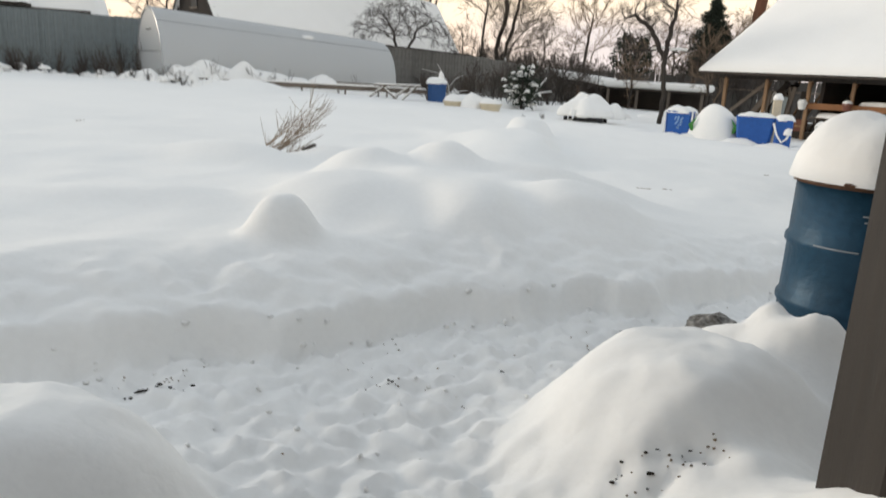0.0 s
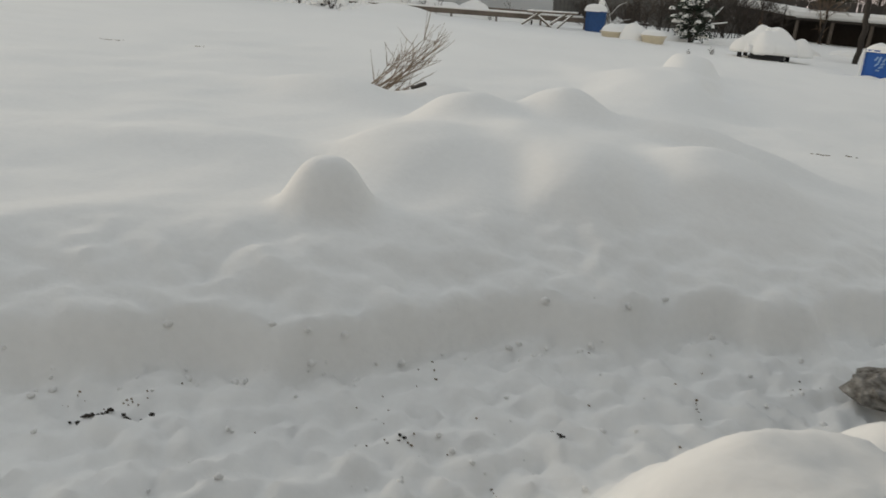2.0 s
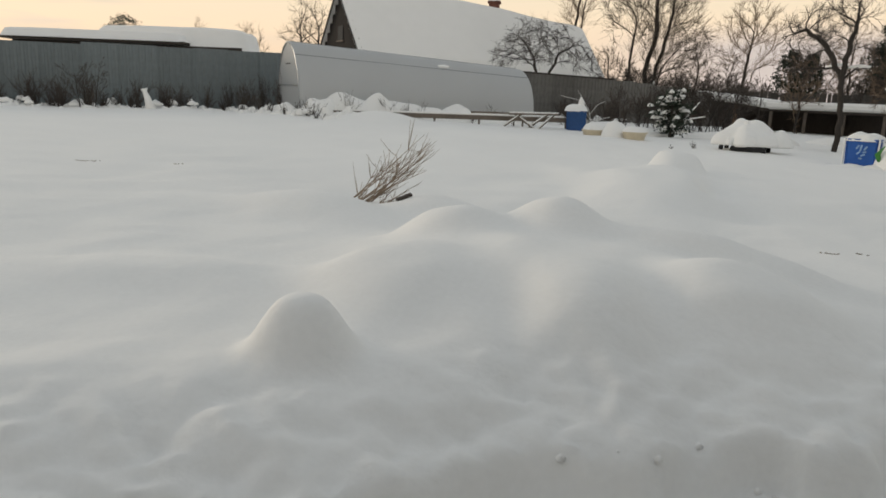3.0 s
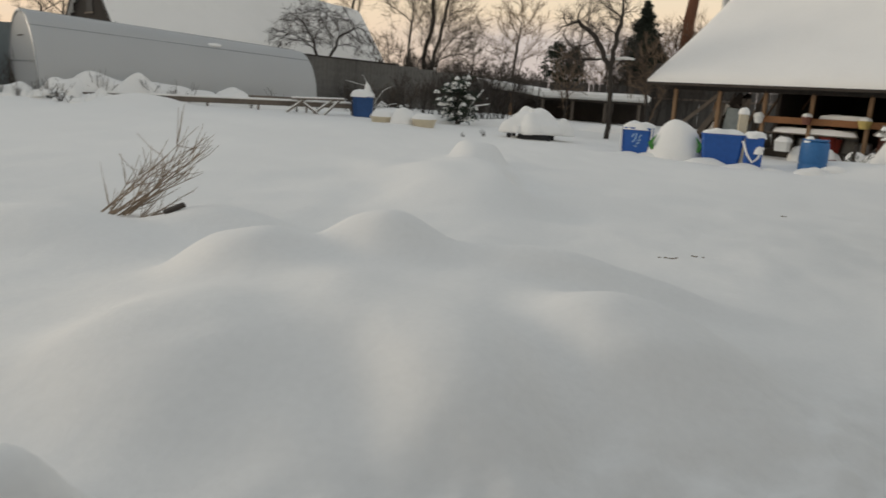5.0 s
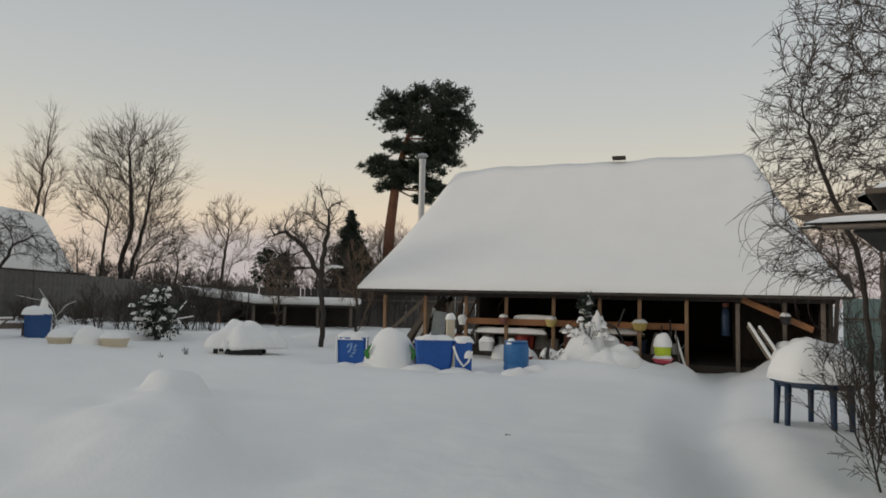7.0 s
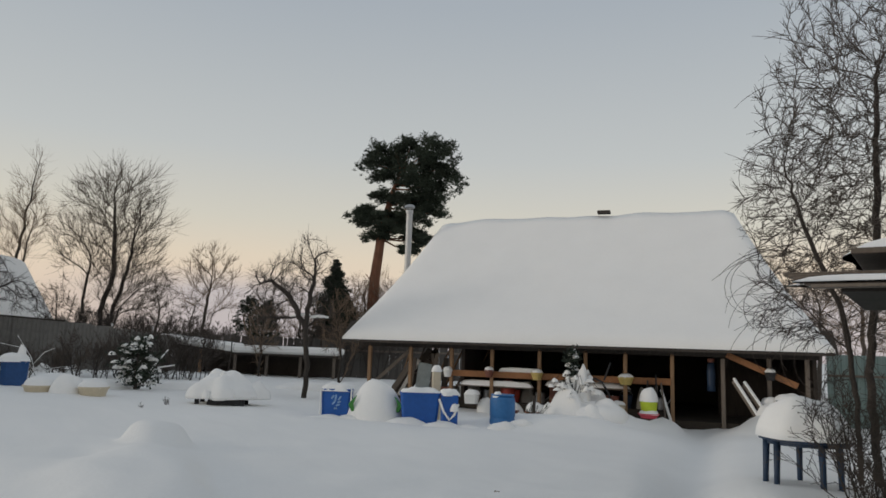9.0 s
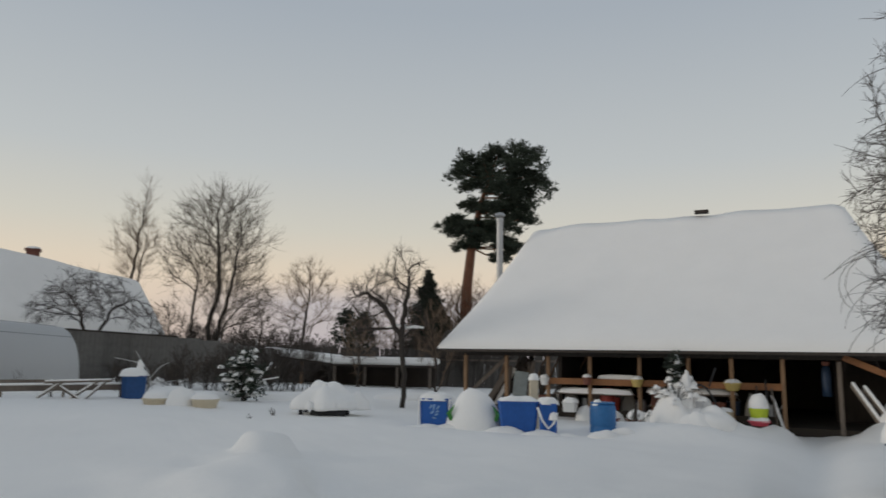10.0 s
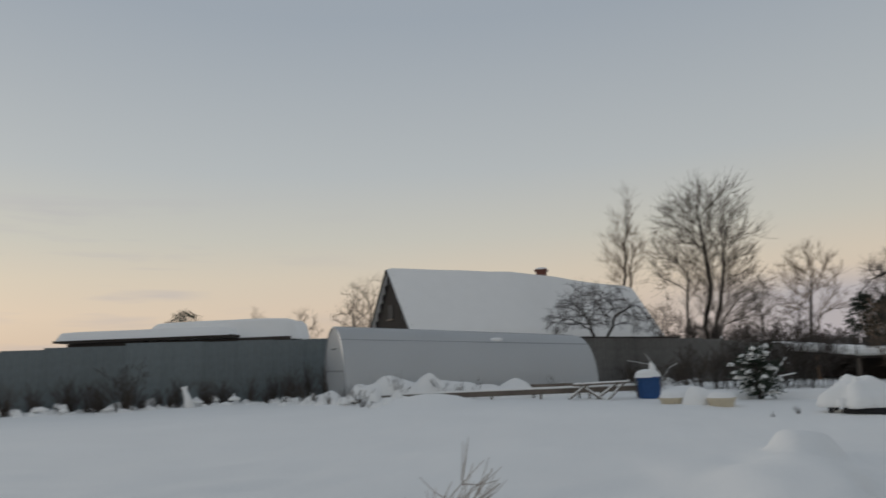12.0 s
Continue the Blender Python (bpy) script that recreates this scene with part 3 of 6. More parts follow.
for k in range(9):
    part("rib", Shape().tube(arch(k * GH_N / 8, 0.975), 0.010, 5), ZINC, greenhouse)
for yy in (-0.86, 0.0, 0.86):
    q = (1 - (abs(yy) / GH_HALF) ** 2) ** 0.4
    part("purlin", Shape().tube([(0, yy, GH_BASE + (GH_TOP - GH_BASE) * q * 1.0), (GH_N, yy, GH_BASE + (GH_TOP - GH_BASE - 0.47) * q * 1.0)], 0.014, 5), ZINC, greenhouse)
part("end_rib", Shape().tube(arch(0.01, 0.99), 0.02, 5), ZINC, greenhouse)
part("door_rail", Shape().tube([(-0.005, -1.27, 1.55), (-0.005, 1.27, 1.55)], 0.020, 5), ZINC, greenhouse)
part("latch", Shape().box((-0.02, -0.1, 2.22), (0.02, 0.5, 0.03)), WOOD_DARK, greenhouse)
part("snow_patch", Shape().mound((5.3, -0.66, 2.36), 0.28, 0.16, 0.07, 0, 4, 2, 0.3, 8, 0.06), SNOW_CAP, greenhouse, smooth=True)
for k, (x, y, rx, ry, h) in enumerate(((1.55, -1.72, 1.35, 0.60, 0.70), (3.2, -1.8, 1.3, 0.6, 0.50), (5.2, -1.9, 0.8, 0.6, 0.62), (6.8, -1.9, 1.2, 0.6, 0.32), (0.5, -1.9, 0.6, 0.5, 0.60), (2.4, -2.0, 0.9, 0.5, 0.66), (4.2, -2.0, 1.0, 0.5, 0.46), (-0.6, -1.3, 0.6, 0.5, 0.35), (8.4, -1.6, 0.7, 0.6, 0.2))):
    p = GH @ Vector((x, y, 0))
    solo("snow_bank", Shape().mound((0, 0, 0), rx, ry, h, 0, k + 1.5, 1.7, 0.35, 14, 0.25), SNOW_CAP, "snow bank slid against the greenhouse side", "snow", (p.x, p.y, gz(p.x, p.y) - 0.03), math.degrees(math.atan2(GH_DIR.y, GH_DIR.x)), "greenhouse banks", smooth=True)

# ---- sheet fence ----
FD = Vector((0.819, 0.574)).normalized()
F0 = Vector((-18.04, 21.37))
fence_rz = math.degrees(math.atan2(FD.y, FD.x))
fence = thing("sheet_fence", "tall grey profiled metal sheet fence", "fence", (F0.x, F0.y, 0), fence_rz)


def sheet(w, h, pitch=0.2, deep=0.02):
    """A profiled sheet, 3 mm thick, standing on z=0."""
    s, pts, x = Shape(), [], 0.0
    while x < w - 1e-6:
        for dx, dy in ((0.0, 0.0), (0.35, 0.0), (0.45, deep), (0.85, deep), (0.95, 0.0)):
            if x + dx * pitch <= w:
                pts.append((x + dx * pitch, dy))
        x += pitch
    pts.append((w, 0.0))
    n = len(pts)
    for z in (0.0, h):
        for off in (0.0, 0.004):
            s.v.extend((px, py + off, z) for px, py in pts)
    for i in range(n - 1):
        s.f.append((i, i + 1, 2 * n + i + 1, 2 * n + i))
        s.f.append((n + i + 1, n + i, 3 * n + i, 3 * n + i + 1))
        s.f.append((2 * n + i, 2 * n + i + 1, 3 * n + i + 1, 3 * n + i))
    return s


sheet_me = mesh_of("sheet", sheet(1.18, 2.05), FENCE)
sheet_old = mesh_of("sheet", sheet(1.18, 2.05), FENCE_OLD)
rngf = random.Random(5)
for k in range(-16, 29):
    x = k * 1.15
    top = 2.62 + 0.015 * rngf.uniform(-1, 1) + (0.06 if 2 < k < 9 else 0.0)
    if k < 1:
        top -= 0.05 * min(6, 1 - k)
    if k > 12:
        top -= 0.028 * (k - 12) + 0.05 * max(0, k - 21)
    ob = new("sheet", sheet_me if k < 14 else sheet_old)
    ob.parent = fence
    ob.matrix_basis = pose(x, 0.012 * (k % 2), top - 2.05)
for k in range(-8, 14):
    part("fence_post", Shape().box((k * 2.3, 0.08, 1.2), (0.06, 0.06, 2.3)), ZINC, fence)
part("cap_rail", Shape().beam((20.0, 0.03, 2.47), (25.2, 0.03, 2.34), 0.10, 0.06), WOOD_DARK, fence, "dark cap rail")

# ---- neighbour's house ----
house = thing("neighbour_house", "wooden village house with a steep snowy roof", "house")
A, B2, C = Vector((-12.69, 43.11, 7.1)), Vector((-6.37, 48.73, 7.1)), Vector((1.54, 58.97, 6.5))
ax = (B2 - A).normalized()
nrm = Vector((ax.y, -ax.x, 0))  # to the yard
W = 3.1


def bent_roof(ridge, half, drop, thick, seed, rag=0.12):
    """Both slopes of a snowy roof over a ridge that bends once."""
    s = Shape()
    nu, nv = 48, 12
    for sgn in (1, -1):
        rows_ = []
        for i in range(nv + 1):
            w = i / nv
            row = []
            for j in range(nu + 1):
                t = j / nu * 2
                c = ridge[0].lerp(ridge[1], t) if t < 1 else ridge[1].lerp(ridge[2], t - 1)
                c = c + nrm * sgn * half * w
                e = min(1, (1 - w) * 12 + 0.3, min(j, nu - j) / 1.2 + 0.35)
                c.z += thick * e + rag * noise.noise((c.x * 0.3, c.y * 0.3, seed)) * e - drop * w
                row.append(len(s.v))
                s.v.append(tuple(c))
            rows_.append(row)
        rows_.append([len(s.v) + j for j in range(nu + 1)])
        for j in range(nu + 1):
            x, y, z = s.v[rows_[nv][j]]
            s.v.append((x, y, z - 0.22))
        for i in range(nv + 1):
            for j in range(nu):
                q = (rows_[i][j], rows_[i + 1][j], rows_[i + 1][j + 1], rows_[i][j + 1])
                s.f.append(q if sgn > 0 else q[::-1])
    return s


RIDGE = [A - ax * 0.15, B2, C]
part("snow_cover", bent_roof(RIDGE, W, 4.0, 0.18, 1.0), SNOW_CAP, house, "thick snow on the roof", smooth=True)


def gable_boards(end, d, half, rise, base_z, count=16):
    out = []
    nn = Vector((d.y, -d.x, 0)).normalized()
    for k in range(count):
        w = (k + 0.5) / count * 2 - 1
        h = rise * (1 - abs(w)) - 0.05
        c = end + nn * (w * half)
        if h > 0.05:
            s = Shape().box((0, 0, 0), (2 * half / count * 1.0, 0.03, h), 0, 0.004, Matrix.Translation((c.x, c.y, base_z + h / 2)) @ Matrix.Rotation(math.atan2(nn.y, nn.x), 4, "Z"))
            out.append(s)
    return out


GA = A + ax * 0.15
for gbs in gable_boards(GA, ax, W, 4.0, 3.1):
    part("gable_board", gbs, GABLE_WOOD, house)
walls = Shape()
walls.beam((A.x + ax.x * 0.3, A.y + ax.y * 0.3, 1.8), (B2.x, B2.y, 1.8), 5.4, 2.9)
walls.beam((B2.x, B2.y, 1.6), (C.x, C.y, 1.6), 5.6, 2.5)
part("wall", walls, WOOD_OLD, house)
for sgn in (1, -1):
    e = A - ax * 0.12
    part("bargeboard", Shape().beam((e.x, e.y, e.z + 0.03), tuple(e + nrm * sgn * W * 1.03 - Vector((0, 0, 4.1))), 0.05, 0.12), GABLE_WOOD, house)
gw = GA - ax * 0.03
window = part("window", Shape().beam(tuple(gw + Vector((0, 0, -2.4)) - nrm * 0.35), tuple(gw + Vector((0, 0, -2.4)) + nrm * 0.35), 0.05, 0.8), RUBBER, house)
part("window_frame", Shape().beam(tuple(gw - ax * 0.05 + Vector((0, 0, -2.85)) - nrm * 0.45), tuple(gw - ax * 0.05 + Vector((0, 0, -2.85)) + nrm * 0.45), 0.05, 0.08), WOOD_OLD, window)
ch = part("chimney", Shape().box((-4.6, 52.15, 6.7), (0.66, 0.66, 1.7)), RED_BRICK, house, "red brick chimney")
part("chimney_cap", Shape().box((-4.6, 52.15, 7.60), (0.84, 0.84, 0.14)), RED_BRICK, ch)
part("snow_cap", Shape().mound((-4.6, 52.15, 7.66), 0.42, 0.42, 0.16, 0, 1, 3, 0.2, 8, 0.01, 4), SNOW_CAP, ch, smooth=True)

# far shed behind the fence
far = thing("far_shed", "low far outbuilding under two steps of snowy roof", "shed", (-18.6, 30.6, -0.12), 14)
part("wall", Shape().box((0.45, 1.2, 1.7), (9.5, 2.4, 3.0)), WOOD_DARK, far)
part("roof", Shape().box((-0.7, 0.6, 3.27), (7.4, 3.2, 0.10)), WOOD_DARK, far)
part("snow_cover", Shape().mound((-0.7, 0.6, 3.30), 3.75, 1.75, 0.36, 0, 2, 30, 0.08, 20, 0.0, 16), SNOW_CAP, far, smooth=True)
part("roof", Shape().box((2.2, 1.8, 3.12), (6.2, 3.0, 0.10)), WOOD_DARK, far)
part("snow_cover", Shape().mound((2.2, 1.8, 3.08), 3.3, 1.75, 0.92, 0, 3, 22, 0.08, 20, 0.0, 16), SNOW_CAP, far, smooth=True)

# ---- long open shelter at the back ----
shelter = thing("open_shelter", "long low open shelter with snow on its roof", "shed", (7.67, 40.0, 0), -30)
part("roof", Shape().beam((-0.5, 0.6, 1.62), (3.0, 0.6, 1.25), 2.4, 0.08), WOOD_DARK, shelter)
part("snow_cover", Shape().beam((-0.55, 0.6, 1.85), (3.0, 0.6, 1.48), 2.5, 0.38, 0.14), SNOW_CAP, shelter)
part("roof", Shape().beam((2.6, 0.6, 1.20), (8.0, 0.6, 1.16), 2.4, 0.08), WOOD_DARK, shelter)
part("snow_cover", Shape().beam((2.5, 0.6, 1.44), (8.05, 0.6, 1.42), 2.5, 0.38, 0.14), SNOW_CAP, shelter)
part("back_wall", Shape().box((3.7, 1.7, 0.75), (8.4, 0.08, 1.3)), WOOD_DARK, shelter)
part("gable_boards", Shape().box((-0.45, 0.7, 0.9), (0.06, 2.0, 1.3)), WOOD_DARK, shelter)
for x in (-0.4, 1.45, 3.1, 4.6, 6.2, 7.8):
    part("post", Shape().box((x, -0.45, 0.75), (0.13, 0.13, 1.2)), WOOD_NEW if x == 1.45 else WOOD_OLD, shelter)
part("lean_pole", Shape().beam((-1.7, -0.6, 0.55), (-0.2, -0.6, 1.75), 0.09, 0.09), WOOD_OLD, shelter)
part("lean_pole", Shape().beam((-1.5, -0.7, 0.75), (0.3, -0.7, 1.05), 0.08, 0.08), SNOW_CAP, shelter)
# back fence of boards
back = thing("board_fence", "old dark board fence at the back", "fence", (-2.0, 44.2, 0.2), -12)
bm_board = mesh_of("board", Shape().box((0, 0, 0.8), (0.18, 0.03, 2.2)), OLD_BOARDS)
rngb = random.Random(9)
for k in range(150):
    ob = new("board", bm_board)
    ob.parent = back
    ob.matrix_basis = pose(k * 0.185, rngb.uniform(-0.01, 0.01), rngb.uniform(-0.06, 0.03), 0, rngb.uniform(-1.5, 1.5), 0)
part("rail", Shape().box((13.9, -0.05, 1.3), (27.8, 0.05, 0.1)), WOOD_OLD, back)

# ---- plain house wall and porch behind the camera ----
porch = thing("porch", "brown painted wooden porch corner post", "porch", (1.20, 1.53, 0))
part("post", Shape().box((0, 0, 1.35), (0.30, 0.26, 2.7), 0, 0.02), PORCH_WOOD, porch)
part("post_trim", Shape().box((0.012, -0.135, 1.35), (0.14, 0.02, 2.7), 0, 0.004), PORCH_WOOD, porch)
# unseen roof slab, added and sized to shade the near right snow heap
part("roof", Shape().box((1.15, -1.50, 2.78), (3.9, 4.6, 0.14)), PORCH_WOOD, porch)
hw = Shape().box((1.5, -2.2, 1.6), (12, 0.2, 3.4))
solo("wall_house", hw, PORCH_WOOD, "brown boarded house wall behind the porch", "wall", kind="structure")


# ---- trees ----
def grow(rng, limbs, twigs, p, d, length, radius, level, cfg):
    """One branch and, in turn, all that grows from it."""
    n = 5 if level < 2 else (4 if level == 2 else 3)
    pts, rad = [p.copy()], [radius]
    q, dd = p.copy(), d.copy()
    for i in range(n):
        j = cfg["crook"] * (0.5 if level == 0 else 1)
        dd = (dd + Vector((rng.gauss(0, j), rng.gauss(0, j), rng.gauss(0, j * 0.6) + cfg["lift"][min(level, len(cfg["lift"]) - 1)]))).normalized()
        q = q + dd * (length / n)
        pts.append(q.copy())
        rad.append(max(radius * (1 - 0.75 * (i + 1) / n), cfg["thin"]))
    (limbs if level <= 1 else twigs).tube(pts, rad, 7 if level == 0 else (5 if level == 1 else 3), cap=level < 2)
    if level >= cfg["levels"]:
        return
    kids = cfg["kids"][level]
    for k in range(kids):
        f = cfg["from"][level] + (1 - cfg["from"][level]) * (k + rng.uniform(0.1, 0.9)) / kids
        i = min(int(f * n), n - 1)
        w = f * n - i
        base = pts[i].lerp(pts[i + 1], w)
        dl = (pts[i + 1] - pts[i]).normalized()
        side = dl.cross(Vector((rng.gauss(0, 1), rng.gauss(0, 1), rng.gauss(0, 1)))).normalized()
        a = radians(cfg["angle"][level] * rng.uniform(0.65, 1.3))
        nd = (dl * math.cos(a) + side * math.sin(a)).normalized()
        ln = length * cfg["ratio"][level] * rng.uniform(0.7, 1.25) * (1.15 - 0.55 * f)
        rr = max((rad[i] * (1 - w) + rad[i + 1] * w) * cfg["slim"], cfg["thin"])
        grow(rng, limbs, twigs, base, nd, ln, rr, level + 1, cfg)


TREE = dict(levels=3, kids=(14, 11, 8), angle=(42, 36, 36), ratio=(0.56, 0.44, 0.46), lift=(0.02, 0.06, 0.04, 0.02), crook=0.045, slim=0.5, thin=0.006)
TREE["from"] = (0.24, 0.12, 0.1, 0.1)


def bare_tree(name, label, at, height, seed, bark, twig, stems=1, spread=6.0, lean=(0, 0), radius=None, group="", category="tree", **over):
    cfg = dict(TREE)
    cfg.update(over)
    rng = random.Random(seed)
    limbs, twigs = Shape(), Shape()
    for k in range(stems):
        a = 2 * math.pi * k / max(1, stems) + rng.uniform(0, 1)
        tilt = radians(spread if stems > 1 else 1.5) * rng.uniform(0.6, 1.2)
        d = Vector((math.sin(tilt) * math.cos(a) + lean[0], math.sin(tilt) * math.sin(a) + lean[1], math.cos(tilt))).normalized()
        grow(rng, limbs, twigs, Vector((0.06 * stems * math.cos(a), 0.06 * stems * math.sin(a), -0.3)), d, height * rng.uniform(0.66, 0.76), radius or height * 0.016, 0, cfg)
    ob = thing(name, label, category, at, group=group)
    part("trunk", limbs, bark, ob)
    part("crown", twigs, twig, ob)
    return ob


def T(x, y, dz=0.0):
    return (x, y, gz(x, y) + dz)


def skeleton_of(rng, stems, crowns, step, up, wild):
    """Nodes and parents of branches that reach out for points spread through the crown."""
    pts = []
    for cx, cy, cz, rx, ry, rz, n in crowns:
        v = rng.normal(size=(n, 3))
        v *= (rng.random(n) ** 0.42 / np.linalg.norm(v, axis=1))[:, None]
        pts.append(v * (rx, ry, rz) + (cx, cy, cz))
    pts = np.concatenate(pts)
    pos, par = [], []
    for line in stems:
        line = [np.array(p, float) for p in line]
        last = -1
        for a, b in zip(line[:-1], line[1:]):
            k = max(1, int(np.linalg.norm(b - a) / step))
            for i in range(k):
                pos.append(a + (b - a) * i / k + rng.normal(size=3) * step * 0.10)
                par.append(last)
                last = len(pos) - 1
        pos.append(line[-1])
        par.append(last)
    near, who = np.full(len(pts), 1e9), np.zeros(len(pts), int)
    fresh, sprouts = 0, {}
    for _ in range(110):
        for k in range(fresh, len(pos)):
            d = np.linalg.norm(pts - pos[k], axis=1)
            m = d < near
            near[m], who[m] = d[m], k
        fresh = len(pos)
        keep = near > step * 1.5
        pts, near, who = pts[keep], near[keep], who[keep]
        if not len(pts):
            break
        pull = np.zeros((len(pos), 3))
        dirs = np.array([pts[i] - pos[who[i]] for i in range(len(pts))])
        np.add.at(pull, who, dirs / np.linalg.norm(dirs, axis=1)[:, None])
        for k in np.unique(who):
            d = pull[k] / max(1e-6, np.linalg.norm(pull[k]))
            if par[k] >= 0:
                back = pos[k] - pos[par[k]]
                d = d + 0.70 * back / max(1e-6, np.linalg.norm(back))
            d = d + rng.normal(size=3) * wild + (0, 0, up)
            q = pos[k] + step * d / np.linalg.norm(d)
            mine = sprouts.setdefault(int(k), [])
            if len(mine) > 3 or any(np.linalg.norm(q - o) < step * 0.45 for o in mine):
                near[who == k] = 0.0
                continue
            mine.append(q)
            pos.append(q)
            par.append(int(k))
        if len(pos) > 9000:
            break
    return pos, par


def sprout_line(shape, rng, a, along, length, r, up, droop, deeper):
    """Many curved twigs at once, from points a, with finer ones on them."""
    m = len(a)
    d = along * 0.9 + rng.normal(size=(m, 3)) * 0.42 + (0, 0, up - droop)
    d /= np.linalg.norm(d, axis=1)[:, None]
    b = a + d * length[:, None] * 0.5
    e = d + rng.normal(size=(m, 3)) * 0.22 + (0, 0, up * 0.5 - droop)
    e /= np.linalg.norm(e, axis=1)[:, None]
    c = b + e * length[:, None] * 0.5
    s1 = np.cross(d, (0.31, 0.95, 0.05))
    s1 /= np.linalg.norm(s1, axis=1)[:, None]
    s2 = np.cross(d, s1)
    rows_ = []
    for p, q in ((a, r), (b, r * 0.8), (c, r * 0.45)):
        for j in range(3):
            t = 2.0944 * j
            rows_.append(p + (s1 * math.cos(t) + s2 * math.sin(t)) * q)
    v = np.stack(rows_, 1).reshape(-1, 3)
    k0 = len(shape.v)
    quad = np.array([(i * 3 + j, i * 3 + (j + 1) % 3, i * 3 + 3 + (j + 1) % 3, i * 3 + 3 + j) for i in range(2) for j in range(3)])
    f = (quad[None] + (k0 + 9 * np.arange(m))[:, None, None]).reshape(-1, 4)
    shape.v.extend(map(tuple, v.tolist()))
    shape.f.extend(map(tuple, f.tolist()))
    if deeper:
        w = rng.uniform(0.2, 0.9, (2 * m, 1))
        base = np.repeat(a, 2, 0) * (1 - w) + np.repeat(b, 2, 0) * w
        sprout_line(shape, rng, base, np.repeat(d, 2, 0), np.repeat(length, 2) * rng.uniform(0.35, 0.7, 2 * m), r * 0.8, up, droop, 0)


def crowned_tree(name, label, at, stems, crowns, bark, twig, seed, step=0.3, up=0.12, wild=0.22, thin=0.007, thick=0.16, tips=2, tip_len=0.5, fine=26, droop=0.0, rz=-30.0, group="", category="tree"):
    """A leafless tree that fills its crown: limbs, branches and fine end twigs."""
    rng = np.random.default_rng(seed)
    pos, par = skeleton_of(rng, stems, crowns, step, up, wild)
    n = len(pos)
    load, kids = [0.0] * n, [[] for _ in range(n)]
    for k in range(n - 1, -1, -1):
        load[k] = load[k] or 1.0
        if par[k] >= 0:
            load[par[k]] += load[k]
            kids[par[k]].append(k)
    most = max(load)
    rad = [max(thin, thick * (v / most) ** 0.60) for v in load]
    limbs, twigs = Shape(), Shape()
    starts = [(k, None) for k in range(n) if par[k] < 0]
    while starts:
        k, frm = starts.pop()
        chain, rr = ([pos[frm]], [min(rad[frm], rad[k] * 1.15)]) if frm is not None else ([], [])
        while True:
            chain.append(pos[k])
            rr.append(rad[k])
            if not kids[k]:
                break
            order = sorted(kids[k], key=lambda c: -load[c])
            starts.extend((c, k) for c in order[1:])
            k = order[0]
        big = rr[0] > thin * 3.2
        if len(chain) > 1:
            (limbs if big else twigs).tube(chain, rr, 7 if rr[0] > 0.05 else (5 if big else 3), cap=False)
    # end twigs, each with two finer side twigs
    P = np.array(pos)
    ids = np.array([k for k in range(n) if par[k] >= 0 and load[k] < fine])
    ids = np.repeat(ids, tips)
    m = len(ids)
    if m:
        along = P[ids] - P[np.array(par)[ids]]
        along /= np.maximum(1e-6, np.linalg.norm(along, axis=1))[:, None]
        sprout_line(twigs, rng, P[ids], along, tip_len * rng.uniform(0.35, 1.1, m), thin * 0.85, up, droop, 2)
    ob = thing(name, label, category, at, rz, group=group)
    part("trunk", limbs, bark, ob, smooth=True)
    part("crown", twigs, twig, ob)
    return ob


crowned_tree("bare_tree", "tall leafless tree of several stems with a round crown", T(5.2, 51.0),
             [[(0.2, 0, -0.3), (0.45, 0, 3.2), (0.9, 0.1, 5.0), (0.75, 0, 7.5), (0.5, 0, 10.0)], [(-0.9, 0.2, -0.3), (-0.85, 0.2, 3.5), (-0.6, 0.2, 6.0)], [(0.5, 0.3, -0.3), (0.9, 0.3, 2.8), (1.6, 0.3, 5.5), (1.8, 0.3, 8.0)], [(0.8, -0.2, -0.3), (1.5, -0.2, 3.0)]],
             [(0.9, 0, 8.0, 3.0, 2.9, 3.6, 950), (2.0, 0, 4.4, 2.3, 2.0, 2.1, 900), (-1.4, 0, 6.6, 1.6, 1.6, 2.1, 130), (0.9, 0, 10.5, 1.6, 1.6, 1.2, 110)], BARK_DARK, TWIG, 17, 0.42, 0.34, 0.03, 0.0120, 0.15, 3, 1.7)
crowned_tree("birch", "slim leafless birch with fine upright twigs", T(0.9, 65.0), [[(0, 0, -0.3), (0.2, 0, 6.0), (0.6, 0, 10.5), (1.1, 0, 14.3)], [(0.1, 0, 3.0), (0.9, 0, 7.5), (1.2, 0, 10.0)]],
             [(0.35, 0, 9.3, 1.75, 1.6, 3.4, 420), (0.9, 0, 12.9, 0.75, 0.7, 1.7, 150)], BARK_DARK, TWIG_WARM_LIT, 12, 0.50, 0.45, 0.05, 0.0115, 0.12, 4, 1.6)
crowned_tree("bare_tree", "leafless tree with a small round warm brown crown", T(13.4, 58.0), [[(-0.3, 0, -0.3), (-0.1, 0, 3.0), (0.2, 0, 5.5)], [(-0.2, 0, 1.0), (0.7, 0, 4.0)]],
             [(0.15, 0, 6.3, 2.1, 2.0, 2.2, 480), (-0.9, 0, 4.4, 1.2, 1.2, 1.0, 90), (1.2, 0, 4.2, 1.1, 1.1, 1.0, 90)], BARK_DARK, TWIG_WARM_LIT, 13, 0.38, 0.26, 0.08, 0.0115, 0.11, 3, 1.1)
